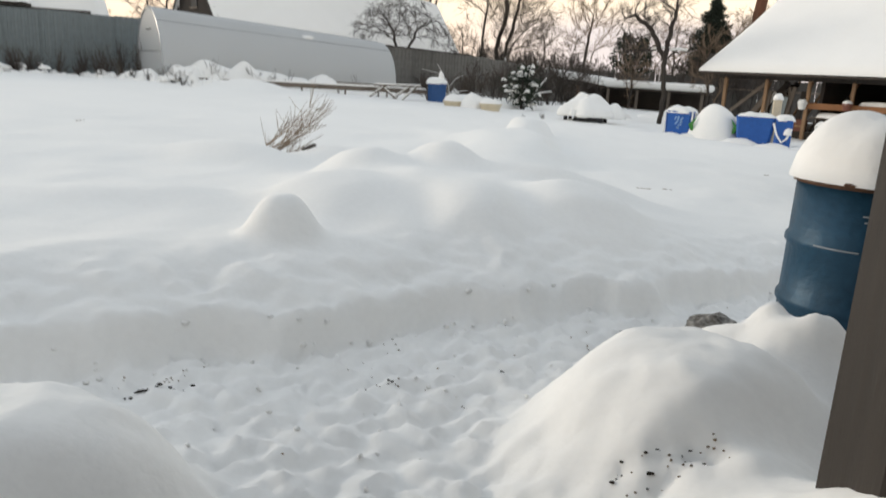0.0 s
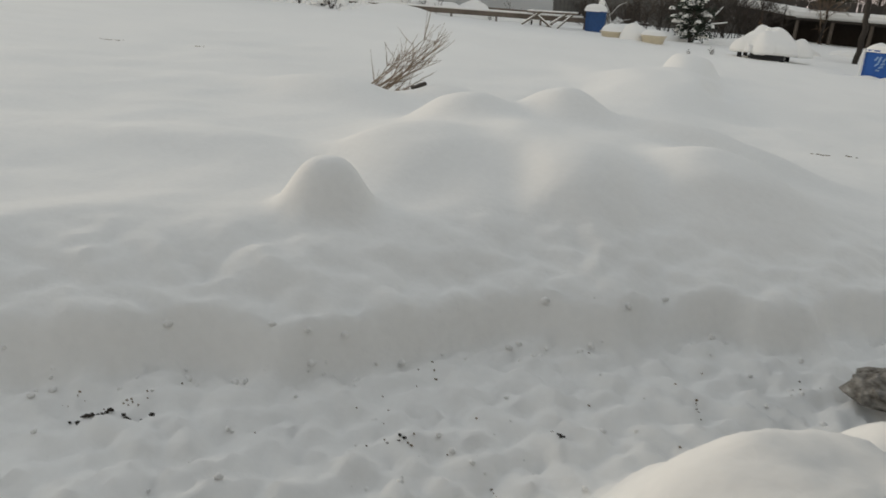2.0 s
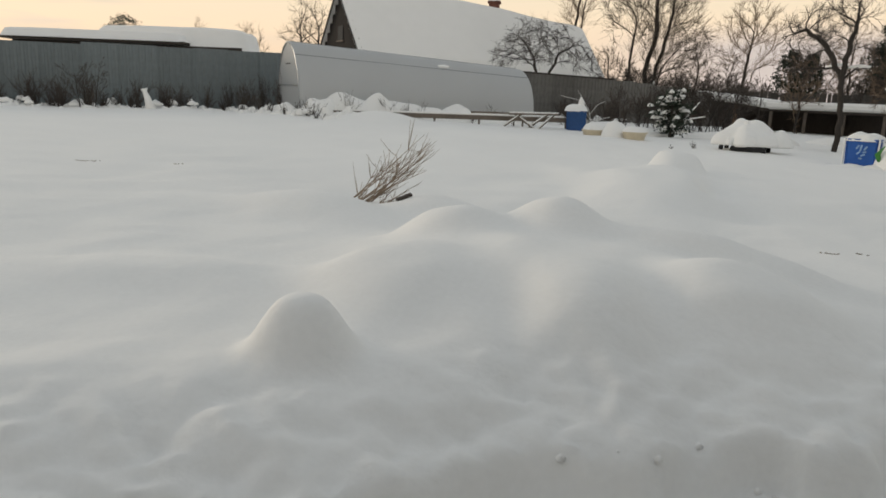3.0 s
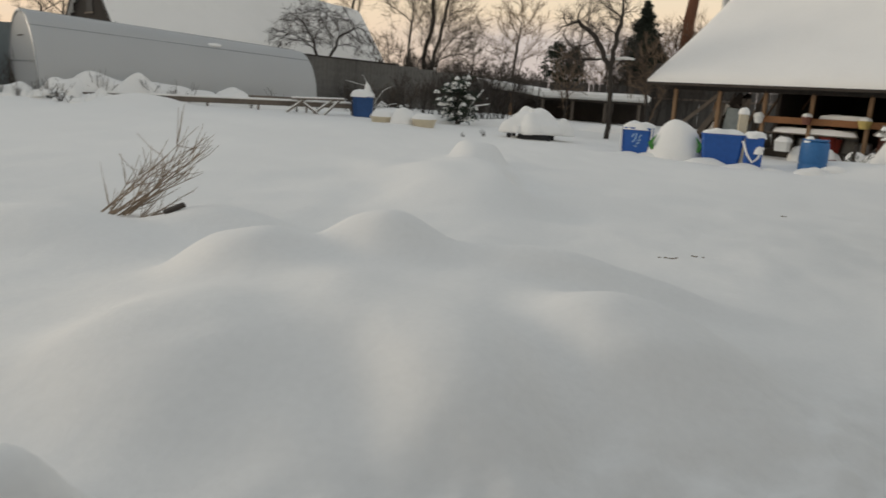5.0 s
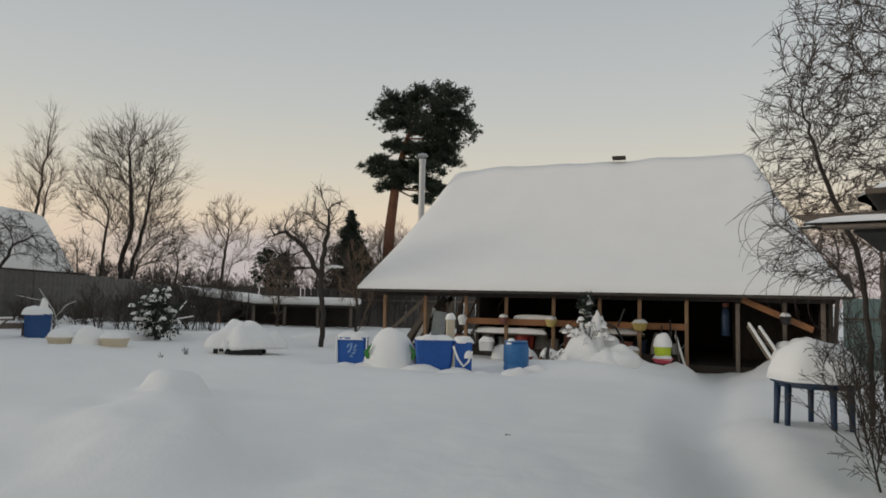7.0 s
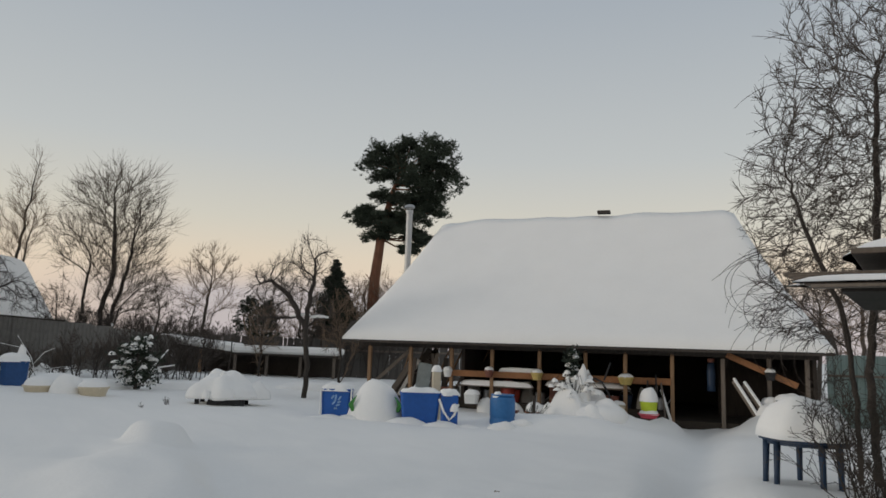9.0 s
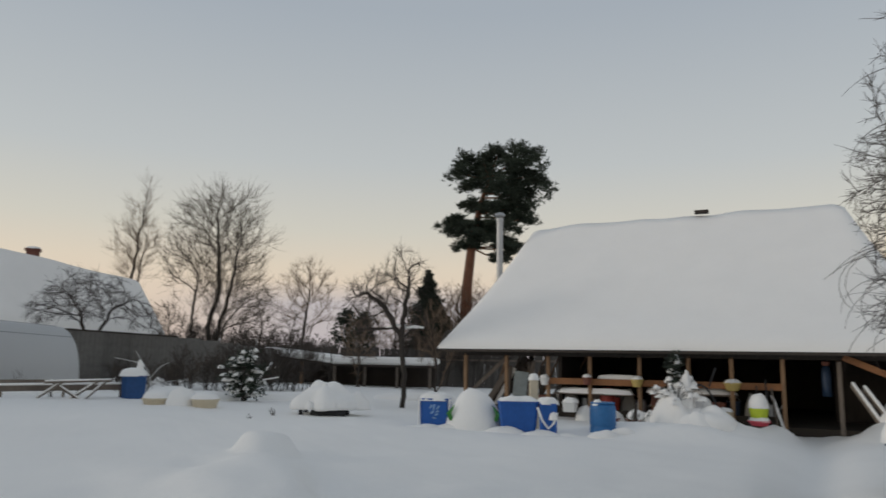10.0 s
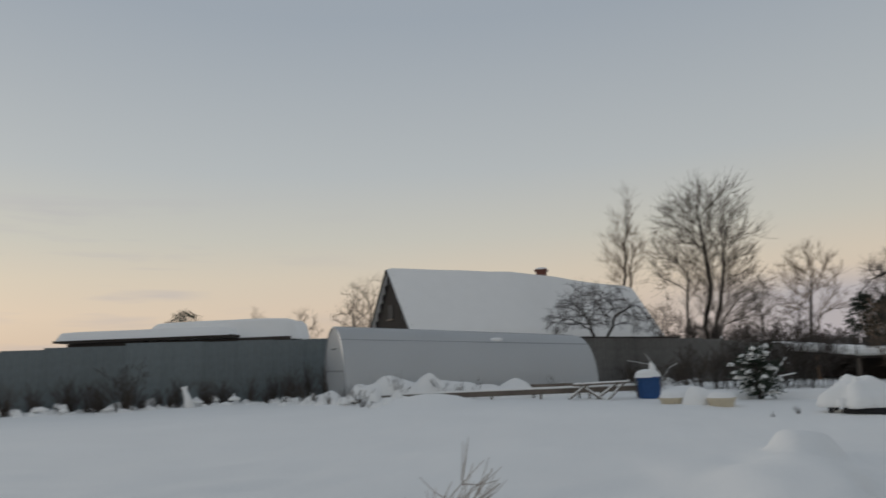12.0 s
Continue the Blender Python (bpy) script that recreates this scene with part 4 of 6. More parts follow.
apple = crowned_tree("apple_tree", "old gnarled leafless apple tree with snow on its limbs", T(7.95, 23.3), [[(0, 0, -0.3), (0.03, 0, 1.0), (-0.08, 0, 2.1), (0.0, 0, 2.7), (0.12, 0, 3.6)], [(-0.08, 0, 2.05), (-0.55, -0.1, 2.9), (-1.1, -0.2, 3.35), (-1.55, -0.2, 3.2)], [(-0.05, 0, 2.0), (0.30, 0.05, 2.34), (0.55, 0.1, 2.30)], [(-0.06, 0, 2.05), (-0.30, 0, 2.33), (-0.5, 0, 2.30)]],
                     [(-0.75, 0, 3.3, 1.05, 0.9, 0.75, 300), (0.0, 0, 4.0, 0.55, 0.6, 0.9, 110), (-1.0, 0, 2.3, 0.5, 0.6, 0.55, 90), (0.25, 0.2, 2.5, 0.45, 0.5, 0.4, 60)], BARK_DARK, TWIG_DARK, 14, 0.15, 0.10, 0.20, 0.0055, 0.08, 3, 0.50)
for k, (a, b, w) in enumerate((((-0.52, 0, 2.33), (0.05, 0.0, 2.40), 0.05), ((0.05, 0.03, 2.33), (0.58, 0.1, 2.34), 0.055), ((-0.5, -0.1, 2.88), (-0.95, -0.18, 3.24), 0.03))):
    part("snow_cover", Shape().tube([a, tuple((p + q) / 2 + (0.03 if i == 2 else 0) for i, (p, q) in enumerate(zip(a, b))), b], [w * 0.6, w, w * 0.5], 7), SNOW_CAP, apple, "snow lying along a limb", smooth=True)
crowned_tree("apple_tree", "drooping dark apple tree behind the greenhouse", T(-0.75, 34.6), [[(0, 0, -0.3), (-0.1, 0, 1.4), (-0.3, 0, 2.6)], [(0, 0, 1.0), (0.8, 0, 2.8), (1.5, 0, 3.2)]],
             [(-0.1, 0, 3.2, 1.7, 1.5, 0.95, 650), (1.6, 0, 2.7, 0.9, 0.9, 0.6, 200), (-1.6, 0, 2.7, 0.6, 0.8, 0.6, 90)], BARK_DARK, TWIG_DARK, 19, 0.20, 0.02, 0.22, 0.0075, 0.065, 3, 0.55, droop=0.12, rz=0.0)
rngt = random.Random(3)
# far leafless thicket trees across the back
for k, (x, y, h) in enumerate(((-21, 60, 7.5), (-20, 61, 8.5), (-31, 62, 6.5), (-27, 63, 6.3), (8.5, 50, 5.0), (10.5, 49, 4.2), (3.0, 48, 4.2), (16.5, 52, 6.0), (21.5, 50, 6.8), (23, 51, 7.0), (24.5, 49, 7.4), (26, 47, 7.6), (28, 46, 7.5), (13.5, 33.5, 4.2), (10.8, 36.5, 3.6), (15.5, 44, 5.5), (18.5, 47, 6.2), (19.4, 43.6, 5.8), (20.4, 42.8, 6.2), (21.2, 42.0, 5.6))):
    crowned_tree("bare_tree", "leafless far garden tree with brown twigs", T(x, y), [[(0, 0, -0.3), (0.05, 0, h * 0.3), (rngt.uniform(-0.3, 0.3), 0, h * 0.6)], [(0.1, 0, 0), (rngt.uniform(-0.9, 0.9), 0.2, h * 0.45)]],
                 [(0, 0, h * 0.62, h * 0.26, h * 0.26, h * 0.36, 240), (rngt.uniform(-0.8, 0.8), 0, h * 0.4, h * 0.22, h * 0.2, h * 0.2, 60)], BARK_DARK, TWIG_WARM_LIT if k > 7 else TWIG, 40 + k, h * 0.055, 0.16, 0.20, 0.0095, 0.014 * h, 3, 0.13 * h, group="far trees")
for k, (x, y, h) in enumerate(((31, 30, 7.5), (33, 27, 8.0), (30, 24, 7.0), (35, 22, 8.0), (28, 20, 6.5), (33, 18, 7.0))):
    crowned_tree("bare_tree", "far leafless tree in warm low light", T(x, y), [[(0, 0, -0.3), (0.1, 0, h * 0.3), (0.2, 0, h * 0.6)]], [(0, 0, h * 0.55, h * 0.32, h * 0.32, h * 0.42, 260)], BARK, TWIG_WARM_LIT, 80 + k, h * 0.05, 0.12, 0.22, 0.0095, 0.014 * h, 3, 0.12 * h, group="trees behind the barn")


def needles(s, rng, c, r, count, size, flat=0.5):
    for _ in range(count):
        v = Vector((rng.gauss(0, 0.5), rng.gauss(0, 0.5), rng.gauss(0, 0.5)))
        p = Vector(c) + Vector((v.x * r, v.y * r, v.z * r * flat))
        d = Vector((rng.gauss(0, 1), rng.gauss(0, 1), rng.gauss(0.5, 0.6))).normalized() * size * rng.uniform(0.6, 1.3)
        e = d.cross(Vector((rng.gauss(0, 1), rng.gauss(0, 1), rng.gauss(0, 1)))).normalized() * size * 0.32
        k = len(s.v)
        s.v.extend((tuple(p - e), tuple(p + e), tuple(p + d)))
        s.f.append((k, k + 1, k + 2))


def tufts(s, rng, c, r, count, size):
    """Bottle-brush tufts of long needles, turned upwards, in a flat clump."""
    for _ in range(count):
        p = Vector(c) + Vector((rng.gauss(0, 0.5) * r, rng.gauss(0, 0.5) * r, rng.gauss(0, 0.26) * r))
        for _k in range(9):
            d = Vector((rng.gauss(0, 0.8), rng.gauss(0, 0.8), rng.gauss(0.45, 0.5))).normalized() * size * rng.uniform(0.6, 1.2)
            e = d.cross(Vector((rng.gauss(0, 1), rng.gauss(0, 1), rng.gauss(0, 1)))).normalized() * size * 0.10
            k = len(s.v)
            s.v.extend((tuple(p - e), tuple(p + e), tuple(p + d)))
            s.f.append((k, k + 1, k + 2))


def pine_tree(at, seed):
    rng = random.Random(seed)
    ob = thing("pine_tree", "tall Scots pine with an orange trunk and flat dark crown", "tree", at)
    trunk, crown = Shape(), Shape()
    pts = [(0, 0, -0.3), (-0.1, 0, 3), (0.0, 0, 6), (0.35, 0, 9), (0.9, -0.1, 11.5), (1.5, -0.2, 13.4)]
    trunk.tube(pts, [0.42, 0.38, 0.33, 0.27, 0.18, 0.06], 9)
    rt = Vector((0.86, -0.51, 0))
    fw = Vector((0.51, 0.86, 0))
    # height, reach to the viewer's right, in depth, clump radius
    for z, x, y, r in ((14.6, 1.2, 0, 1.0), (14.5, 2.6, .5, 1.0), (14.3, 0.0, -.4, 1.1), (14.2, 3.5, 0, .9), (13.9, -1.0, .3, .9), (13.6, 1.6, 1, 1.2), (13.5, 2.6, -.8, 1.1), (13.3, -1.7, 0, .8), (13.0, .6, .6, 1.2),
                       (12.9, 3.4, 0, .8), (12.6, 4.1, .2, .8), (12.5, 2.4, .3, 1.1), (12.3, -1.1, -.3, .8), (12.0, 1.3, -.6, 1.0), (11.9, 3.4, .5, .9), (11.6, 2.5, -.4, .9), (11.0, -.6, .4, .7), (11.1, 1.9, .6, .9), (10.8, 3.0, 0, .8),
                       (10.5, .8, -.5, .8), (10.3, 2.4, .4, .8), (9.9, 3.1, .2, .7), (9.6, -2.0, 0, .8), (9.5, -1.2, .3, .9), (9.4, .1, .5, .8), (9.3, 1.6, -.2, .8), (9.0, -1.5, -.4, .8), (8.7, .5, 0, .9), (8.6, -.6, .2, .9), (8.3, 1.8, .4, .7), (8.0, -.8, 0, .6), (7.9, 2.4, 0, .6), (7.2, 1.4, .3, .5)):
        c = rt * (x * 0.80 + 0.95) + fw * y + Vector((0, 0, 7.95 + (z - 7.2) * 0.91))
        h = min(max(z + 0.3, 8.6), 13.2)
        for i in range(len(pts) - 1):
            if pts[i][2] <= h <= pts[i + 1][2]:
                w = (h - pts[i][2]) / (pts[i + 1][2] - pts[i][2])
                b = Vector(pts[i]).lerp(Vector(pts[i + 1]), w)
        trunk.tube([b, b.lerp(c, 0.5) + Vector((0, 0, -0.12)), c], [0.07, 0.05, 0.025], 5)
        for _ in range(14):
            o = Vector((rng.gauss(0, 0.72), rng.gauss(0, 0.72), rng.gauss(0, 0.22))) * r
            tufts(crown, rng, c + o, r * 0.50, 20, 0.27)
    trunk.tube([(0.02, 0, 5.6), (-0.5, 0.3, 6.3)], [0.05, 0.02], 5)
    part("trunk", trunk, BARK_PINE, ob)
    part("crown", crown, NEEDLE, ob)
    return ob


pine_tree(T(20.2, 43.9), 4)


def spruce(at, h, w, seed, label="dark pointed spruce with drooping branches", mat=NEEDLE_DARK, group=""):
    rng = random.Random(seed)
    ob = thing("spruce", label, "tree", at, group=group)
    trunk, crown = Shape(), Shape()
    trunk.tube([(0, 0, -0.2), (0, 0, h * 0.97)], [h * 0.02, 0.015], 6)
    z = h * 0.06
    while z < h * 0.97:
        reach = w * (1 - z / h) ** 0.85
        for k in range(13):
            a = rng.uniform(0, 6.28)
            L = reach * rng.uniform(0.45, 1.2)
            tip = Vector((math.cos(a) * L, math.sin(a) * L, z - 0.18 * L))
            trunk.tube([(0, 0, z), tip], [0.02, 0.008], 3, cap=False)
            for q in (0.35, 0.6, 0.85, 1.0):
                needles(crown, rng, Vector((0, 0, z)).lerp(tip, q), 0.20 * reach + 0.06, 16, 0.10 + 0.03 * reach, 0.6)
        z += h * 0.026
    needles(crown, rng, (0, 0, h * 0.96), 0.07, 10, 0.12, 2.0)
    part("trunk", trunk, BARK_DARK, ob)
    part("crown", crown, mat, ob)
    return ob


spruce(T(18.0, 44.9), 7.2, 2.5, 5)
spruce(T(19.4, 46.5), 5.4, 2.2, 6)
for k, (x, y, h, w) in enumerate(((13.0, 45.8, 4.2, 0.95), (13.9, 45.3, 4.0, 0.85), (-35.0, 57.0, 6.0, 2.3))):
    th = thing("thuja", "dark rounded evergreen behind the garden fences", "tree", T(x, y), group="dark evergreens")
    rth, leafs = random.Random(60 + k), Shape()
    for _ in range(420):
        a, q = rth.uniform(0, 6.28), rth.random()
        rr_ = w * math.sqrt(rth.random()) * min(1, (1.02 - q) * 2.6) ** 0.5
        needles(leafs, rth, (rr_ * math.cos(a), rr_ * math.sin(a), 0.3 + q * (h - 0.3)), 0.16, 12, 0.13, 1.5)
    part("trunk", Shape().tube([(0, 0, -0.2), (0.03, 0, h * 0.8)], [0.09, 0.02], 7), BARK_DARK, th)
    part("crown", leafs, NEEDLE_DARK, th)

# dark undergrowth below the far trees
for k, (x, y, h) in enumerate(((3.2, 47, 3.2), (4.6, 46.5, 3.6), (6.2, 47.5, 3.8), (7.6, 46.5, 3.4), (9.0, 47.0, 3.6), (11.0, 46.0, 3.2), (15.5, 41.5, 3.6), (17.0, 40.5, 3.8), (18.6, 40.0, 4.2), (20.5, 40.5, 4.4), (1.5, 44.5, 2.6), (9.8, 43.5, 2.8))):
    bare_tree("thicket_bush", "dark leafless bush in the far thicket", T(x, y), h, 500 + k, BARK_DARK, TWIG_DARK, 5, 18, radius=0.035, kids=(9, 8, 6), angle=(35, 38, 38), thin=0.007, group="far thicket", category="bush")


# ---- near things by the porch and path ----
def drum_profile():
    p = [(0.27, 0.0), (0.295, 0.01), (0.295, 0.03), (0.285, 0.04)]
    for zc in (0.30, 0.58):
        p += [(0.285, zc - 0.03), (0.298, zc - 0.012), (0.298, zc + 0.012), (0.285, zc + 0.03)]
    p += [(0.285, 0.84)]
    return p


drum = thing("steel_drum", "worn dark blue steel drum with a rusty clamp ring", "drum", (2.03, 3.16, 0.08))
part("body", Shape().lathe(drum_profile(), 40), DRUM, drum, smooth=True)
part("clamp_ring", Shape().lathe([(0.286, 0.84), (0.300, 0.845), (0.302, 0.87), (0.288, 0.885)], 40), RUST, drum, smooth=True)
part("clamp_latch", Shape().box((-0.20, -0.235, 0.862), (0.09, 0.03, 0.022), -40), RUST, drum)
part("lid", Shape().lathe([(0.285, 0.862), (0.27, 0.872), (0.02, 0.874)], 40), DRUM, drum)
part("snow_cap", Shape().mound((0, 0, 0.86), 0.325, 0.325, 0.29, 0, 2, 2.7, 0.16, 18, 0.0), SNOW_CAP, drum, "tall rounded cap of snow", smooth=True)
for z0, a0, a1, rr in ((0.585, 205, 240, 0.2985), (0.74, 238, 252, 0.2855), (0.715, 240, 248, 0.2855)):
    arc = [(rr * math.cos(radians(a0 + (a1 - a0) * i / 8)), rr * math.sin(radians(a0 + (a1 - a0) * i / 8)), z0) for i in range(9)]
    part("scratch", Shape().tube(arc, 0.0035, 5), ZINC, drum, "pale scrape in the paint")

# frosted stump of stone at the path's edge
st = bmesh.new()
bmesh.ops.create_icosphere(st, subdivisions=3, radius=1)
for v in st.verts:
    k = 1 + 0.30 * noise.noise(v.co * 2.2) + 0.10 * noise.noise(v.co * 6)
    v.co = Vector((v.co.x * 0.15 * k, v.co.y * 0.12 * k, max(v.co.z, -0.5) * 0.078 * k))
ss = Shape()
st.verts.index_update()
ss.add([v.co for v in st.verts], [[v.index for v in q.verts] for q in st.faces])
st.free()
solo("stone", ss, STONE, "rough grey stone half buried beside the path", "stone", (1.63, 3.60, 0.068), 15)

# dead leaves, soil crumbs and snow crumbs on the path
rl = random.Random(21)
lit, crumbs = Shape(), Shape()


def flake(s, x, y, r, lift=0.003):
    z = gz(x, y) + lift
    n = rl.randint(4, 6)
    k = len(s.v)
    a0 = rl.uniform(0, 6)
    for top in (0, 1):
        for i in range(n):
            a = a0 + i * 6.283 / n
            q = r * (0.6 + 0.5 * ((i * 37 + n * 11) % 7) / 7)
            s.v.append((x + q * math.cos(a), y + q * math.sin(a) * 0.6, z - 0.004 + top * (0.004 + 0.25 * r * ((i * 13) % 5) / 5)))
    s.f.append(tuple(k + n + i for i in range(n)))
    for i in range(n):
        s.f.append((k + i, k + (i + 1) % n, k + n + (i + 1) % n, k + n + i))


for _ in range(30):
    x = rl.gauss(0.45, 0.75)
    y = foot_line(x) - abs(rl.gauss(0.35, 0.3)) - 0.04
    flake(lit, x, y, rl.uniform(0.002, 0.007))
for x, y, n in ((-0.95, 2.83, 9), (-1.12, 2.80, 5), (-0.07, 2.85, 5), (0.04, 2.88, 5), (0.45, 3.0, 5), (0.30, 2.75, 4), (0.64, 1.92, 3), (0.753, 1.93, 4), (0.84, 1.92, 6), (0.90, 1.89, 5), (0.74, 1.84, 3), (0.66, 1.80, 2), (-0.08, 3.3, 4), (0.9, 3.35, 6)):
    for _ in range(n):
        flake(lit, x + rl.gauss(0, 0.05), y + rl.gauss(0, 0.025), rl.uniform(0.003, 0.008))
for x, y in ((2.42, 7.41), (2.68, 7.51), (-5.15, 9.04), (-5.05, 9.06), (-5.25, 9.02), (4.93, 9.81), (2.47, 7.38), (-4.2, 9.3)):
    for _ in range(4):
        flake(lit, x + rl.gauss(0, 0.04), y + rl.gauss(0, 0.02), rl.uniform(0.010, 0.020), 0.004)
soil = Shape()
for _ in range(26):
    q = rl.random()
    flake(soil, -1.08 + 0.24 * q + rl.gauss(0, 0.01), 2.72 + 0.05 * q + rl.gauss(0, 0.006), rl.uniform(0.006, 0.013), 0.006)
for x, y in ((0.753, 1.93), (0.84, 1.92), (0.90, 1.89), (0.64, 1.92), (0.72, 1.86), (-0.07, 2.86), (0.45, 3.02)):
    for _ in range(4):
        flake(soil, x + rl.gauss(0, 0.018), y + rl.gauss(0, 0.012), rl.uniform(0.004, 0.010), 0.004)
solo("soil", soil, EARTH, "dark soil showing through the trodden snow", "soil", kind="stuff")
solo("litter", lit, DIRT, "dead leaves and soil crumbs scattered on the snow", "litter", kind="stuff")


def lump(s, x, y, r):
    k = len(s.v)
    z = gz(x, y)
    for zz, q in ((-0.3, 0.8), (0.25, 1.0), (0.75, 0.55)):
        for i in range(6):
            a = i * 1.047 + zz
            w = q * r * (0.75 + 0.5 * rl.random())
            s.v.append((x + w * math.cos(a), y + w * math.sin(a), z + zz * r))
    s.v.append((x, y, z + r * 0.95))
    for t in range(2):
        for i in range(6):
            s.f.append((k + t * 6 + i, k + t * 6 + (i + 1) % 6, k + t * 6 + 6 + (i + 1) % 6, k + t * 6 + 6 + i))
    for i in range(6):
        s.f.append((k + 12 + i, k + 12 + (i + 1) % 6, k + 18))


for _ in range(170):
    x = rl.uniform(-2.6, 3.4)
    y = foot_line(x) - abs(rl.gauss(0.0, 0.45))
    if _ % 3 == 0:
        x, y = rl.gauss(-0.05, 0.3), rl.uniform(1.0, 3.0)
    lump(crumbs, x, y, rl.choice((0.005, 0.006, 0.008, 0.010, 0.013)))
for _ in range(60):
    x = rl.uniform(-2.6, 1.2)
    lump(crumbs, x, foot_line(x) + rl.gauss(-0.01, 0.05), rl.choice((0.008, 0.010, 0.014, 0.018)))
solo("snow_crumbs", crumbs, SNOW, "loose snow crumbs trodden along the path", "snow", kind="stuff", smooth=True)


# ---- plants ----
def stalks(name, label, at, seed, n, h, spread, mat, lean=(0, 0), r=0.005, forks=3, droop=0.0, pods=0.0, pod_mat=None, group="", category="shrub"):
    """Bare stems rising from one foot, each with side shoots."""
    rng = random.Random(seed)
    ob = thing(name, label, category, at, group=group)
    s, pd = Shape(), Shape()
    for k in range(n):
        a = rng.uniform(0, 6.28)
        t = abs(rng.gauss(0, spread))
        d = Vector((math.cos(a) * t + lean[0], math.sin(a) * t + lean[1], 1)).normalized()
        L = h * rng.uniform(0.45, 1.05)
        p = Vector((rng.gauss(0, 0.05 * h), rng.gauss(0, 0.05 * h), -0.06))
        pts, q, dd = [p], p, d
        for i in range(5):
            dd = (dd + Vector((rng.gauss(0, 0.10), rng.gauss(0, 0.10), rng.gauss(0, 0.05) - droop * i * 0.2))).normalized()
            q = q + dd * L / 5
            pts.append(q)
        if name == "currant_bush":
            s = Shape()
        s.tube(pts, [r * (1 - 0.75 * i / 5) for i in range(6)], 4, cap=False)
        for _ in range(forks):
            i = rng.randint(1, 4)
            e = (pts[i + 1] - pts[i]).normalized() + Vector((rng.gauss(0, 0.5), rng.gauss(0, 0.5), rng.gauss(0.1, 0.3)))
            e.normalize()
            m1 = pts[i] + e * L * 0.14
            tip = m1 + (e + Vector((0, 0, 0.25 - droop))).normalized() * L * rng.uniform(0.08, 0.22)
            s.tube([pts[i], m1, tip], [r * 0.55, r * 0.4, r * 0.25], 3, cap=False)
            if rng.random() < pods:
                for _k in range(2):
                    c = tip.lerp(m1, rng.uniform(0, 0.8))
                    w = rng.uniform(0.012, 0.022)
                    pd.tube([c, c + Vector((rng.gauss(0, 0.01), rng.gauss(0, 0.01), -0.035)), c + Vector((0, 0, -0.08))], [0.004, w * 0.6, 0.003], 4, cap=False)
        if name == "currant_bush":
            part("stem", s, mat, ob)
    if name != "currant_bush":
        tagged(part("twig_tangle", s, mat, ob), kind="stuff")
    if pd.v:
        tagged(part("dry_foliage", pd, pod_mat or mat, ob, "shrivelled dark leaves"), kind="stuff")
    return ob


stalks("currant_bush", "bare pinkish currant stems leaning out of a snow heap", T(-1.62, 7.95), 31, 15, 1.06, 0.33, STRAW, (1.25, 0.10), 0.0065, 7)
stalks("currant_bush", "small bare currant stems poking from the snow", T(-1.40, 7.8), 32, 10, 0.5, 0.35, STRAW, (1.6, 0.1), 0.005, 4, 0.1)
solo("plank", Shape().beam((-0.07, -0.02, -0.03), (0.06, 0.03, 0.025), 0.08, 0.025), WOOD_DARK, "dark plank end under the bush", "plank", T(-1.08, 7.70, 0.02))
solo("reed_stump", Shape().tube([(0, 0, -0.1), (0.015, 0, 0.12), (-0.01, 0.01, 0.20), (0.0, 0.02, 0.27)], [0.042, 0.036, 0.028, 0.014], 7), WOOD_DARK, "short dark stump in the open snow", "stump", T(-7.77, 9.85))
# weeds and snowy brush along the fence
rw = random.Random(77)
fn = Vector((FD.y, -FD.x))
for k in range(78):
    u = -4 + k * 0.37 + rw.uniform(-0.3, 0.3)
    if 10.6 < u < 21.5:
        continue
    p = F0 + FD * u + fn * rw.uniform(0.5, 1.9)
    stalks("dry_weeds", "dry brown weeds in front of the metal fence", T(p.x, p.y), 200 + k, rw.randint(18, 34), rw.uniform(0.5, 1.25), 0.45, TWIG_DARK if k % 3 else TWIG, (0, 0), 0.010, 6, group="fence weeds")
brush = Shape()
for k in range(760):
    u = rw.uniform(-5, 25)
    if 11.0 < u < 21.0:
        continue
    p = F0 + FD * u + fn * rw.uniform(0.5, 2.3)
    m = 0.5 + abs(math.sin(u * 1.3)) * 0.8
    brush.mound((p.x, p.y, gz(p.x, p.y) - 0.03 + rw.uniform(0, 0.22) * m * (rw.random() < 0.18)), rw.uniform(0.06, 0.22) * m, rw.uniform(0.05, 0.20), rw.uniform(0.03, 0.12) * m, rw.uniform(0, 90), rw.uniform(0, 50), 1.8, 0.7, 5, 0.05)
solo("brush_snow", brush, SNOW_CAP, "lumpy snow caught on brush along the fence foot", "snow", kind="stuff", smooth=True)
bare_tree("sapling", "thin leafless sapling in front of the metal fence", T(-13.9, 21.6), 1.9, 301, BARK_DARK, TWIG_DARK, 3, 8, radius=0.025, kids=(7, 5, 3, 2), thin=0.005)
s = Shape().tube([(0, 0, -0.1), (-0.10, 0, 0.28), (-0.17, 0, 0.50), (-0.19, 0, 0.60)], [0.17, 0.10, 0.07, 0.11], 9)
solo("snowy_stump", s, SNOW_CAP, "leaning snow-covered stump by the fence", "stump", T(-12.4, 22.6), 30, smooth=True)
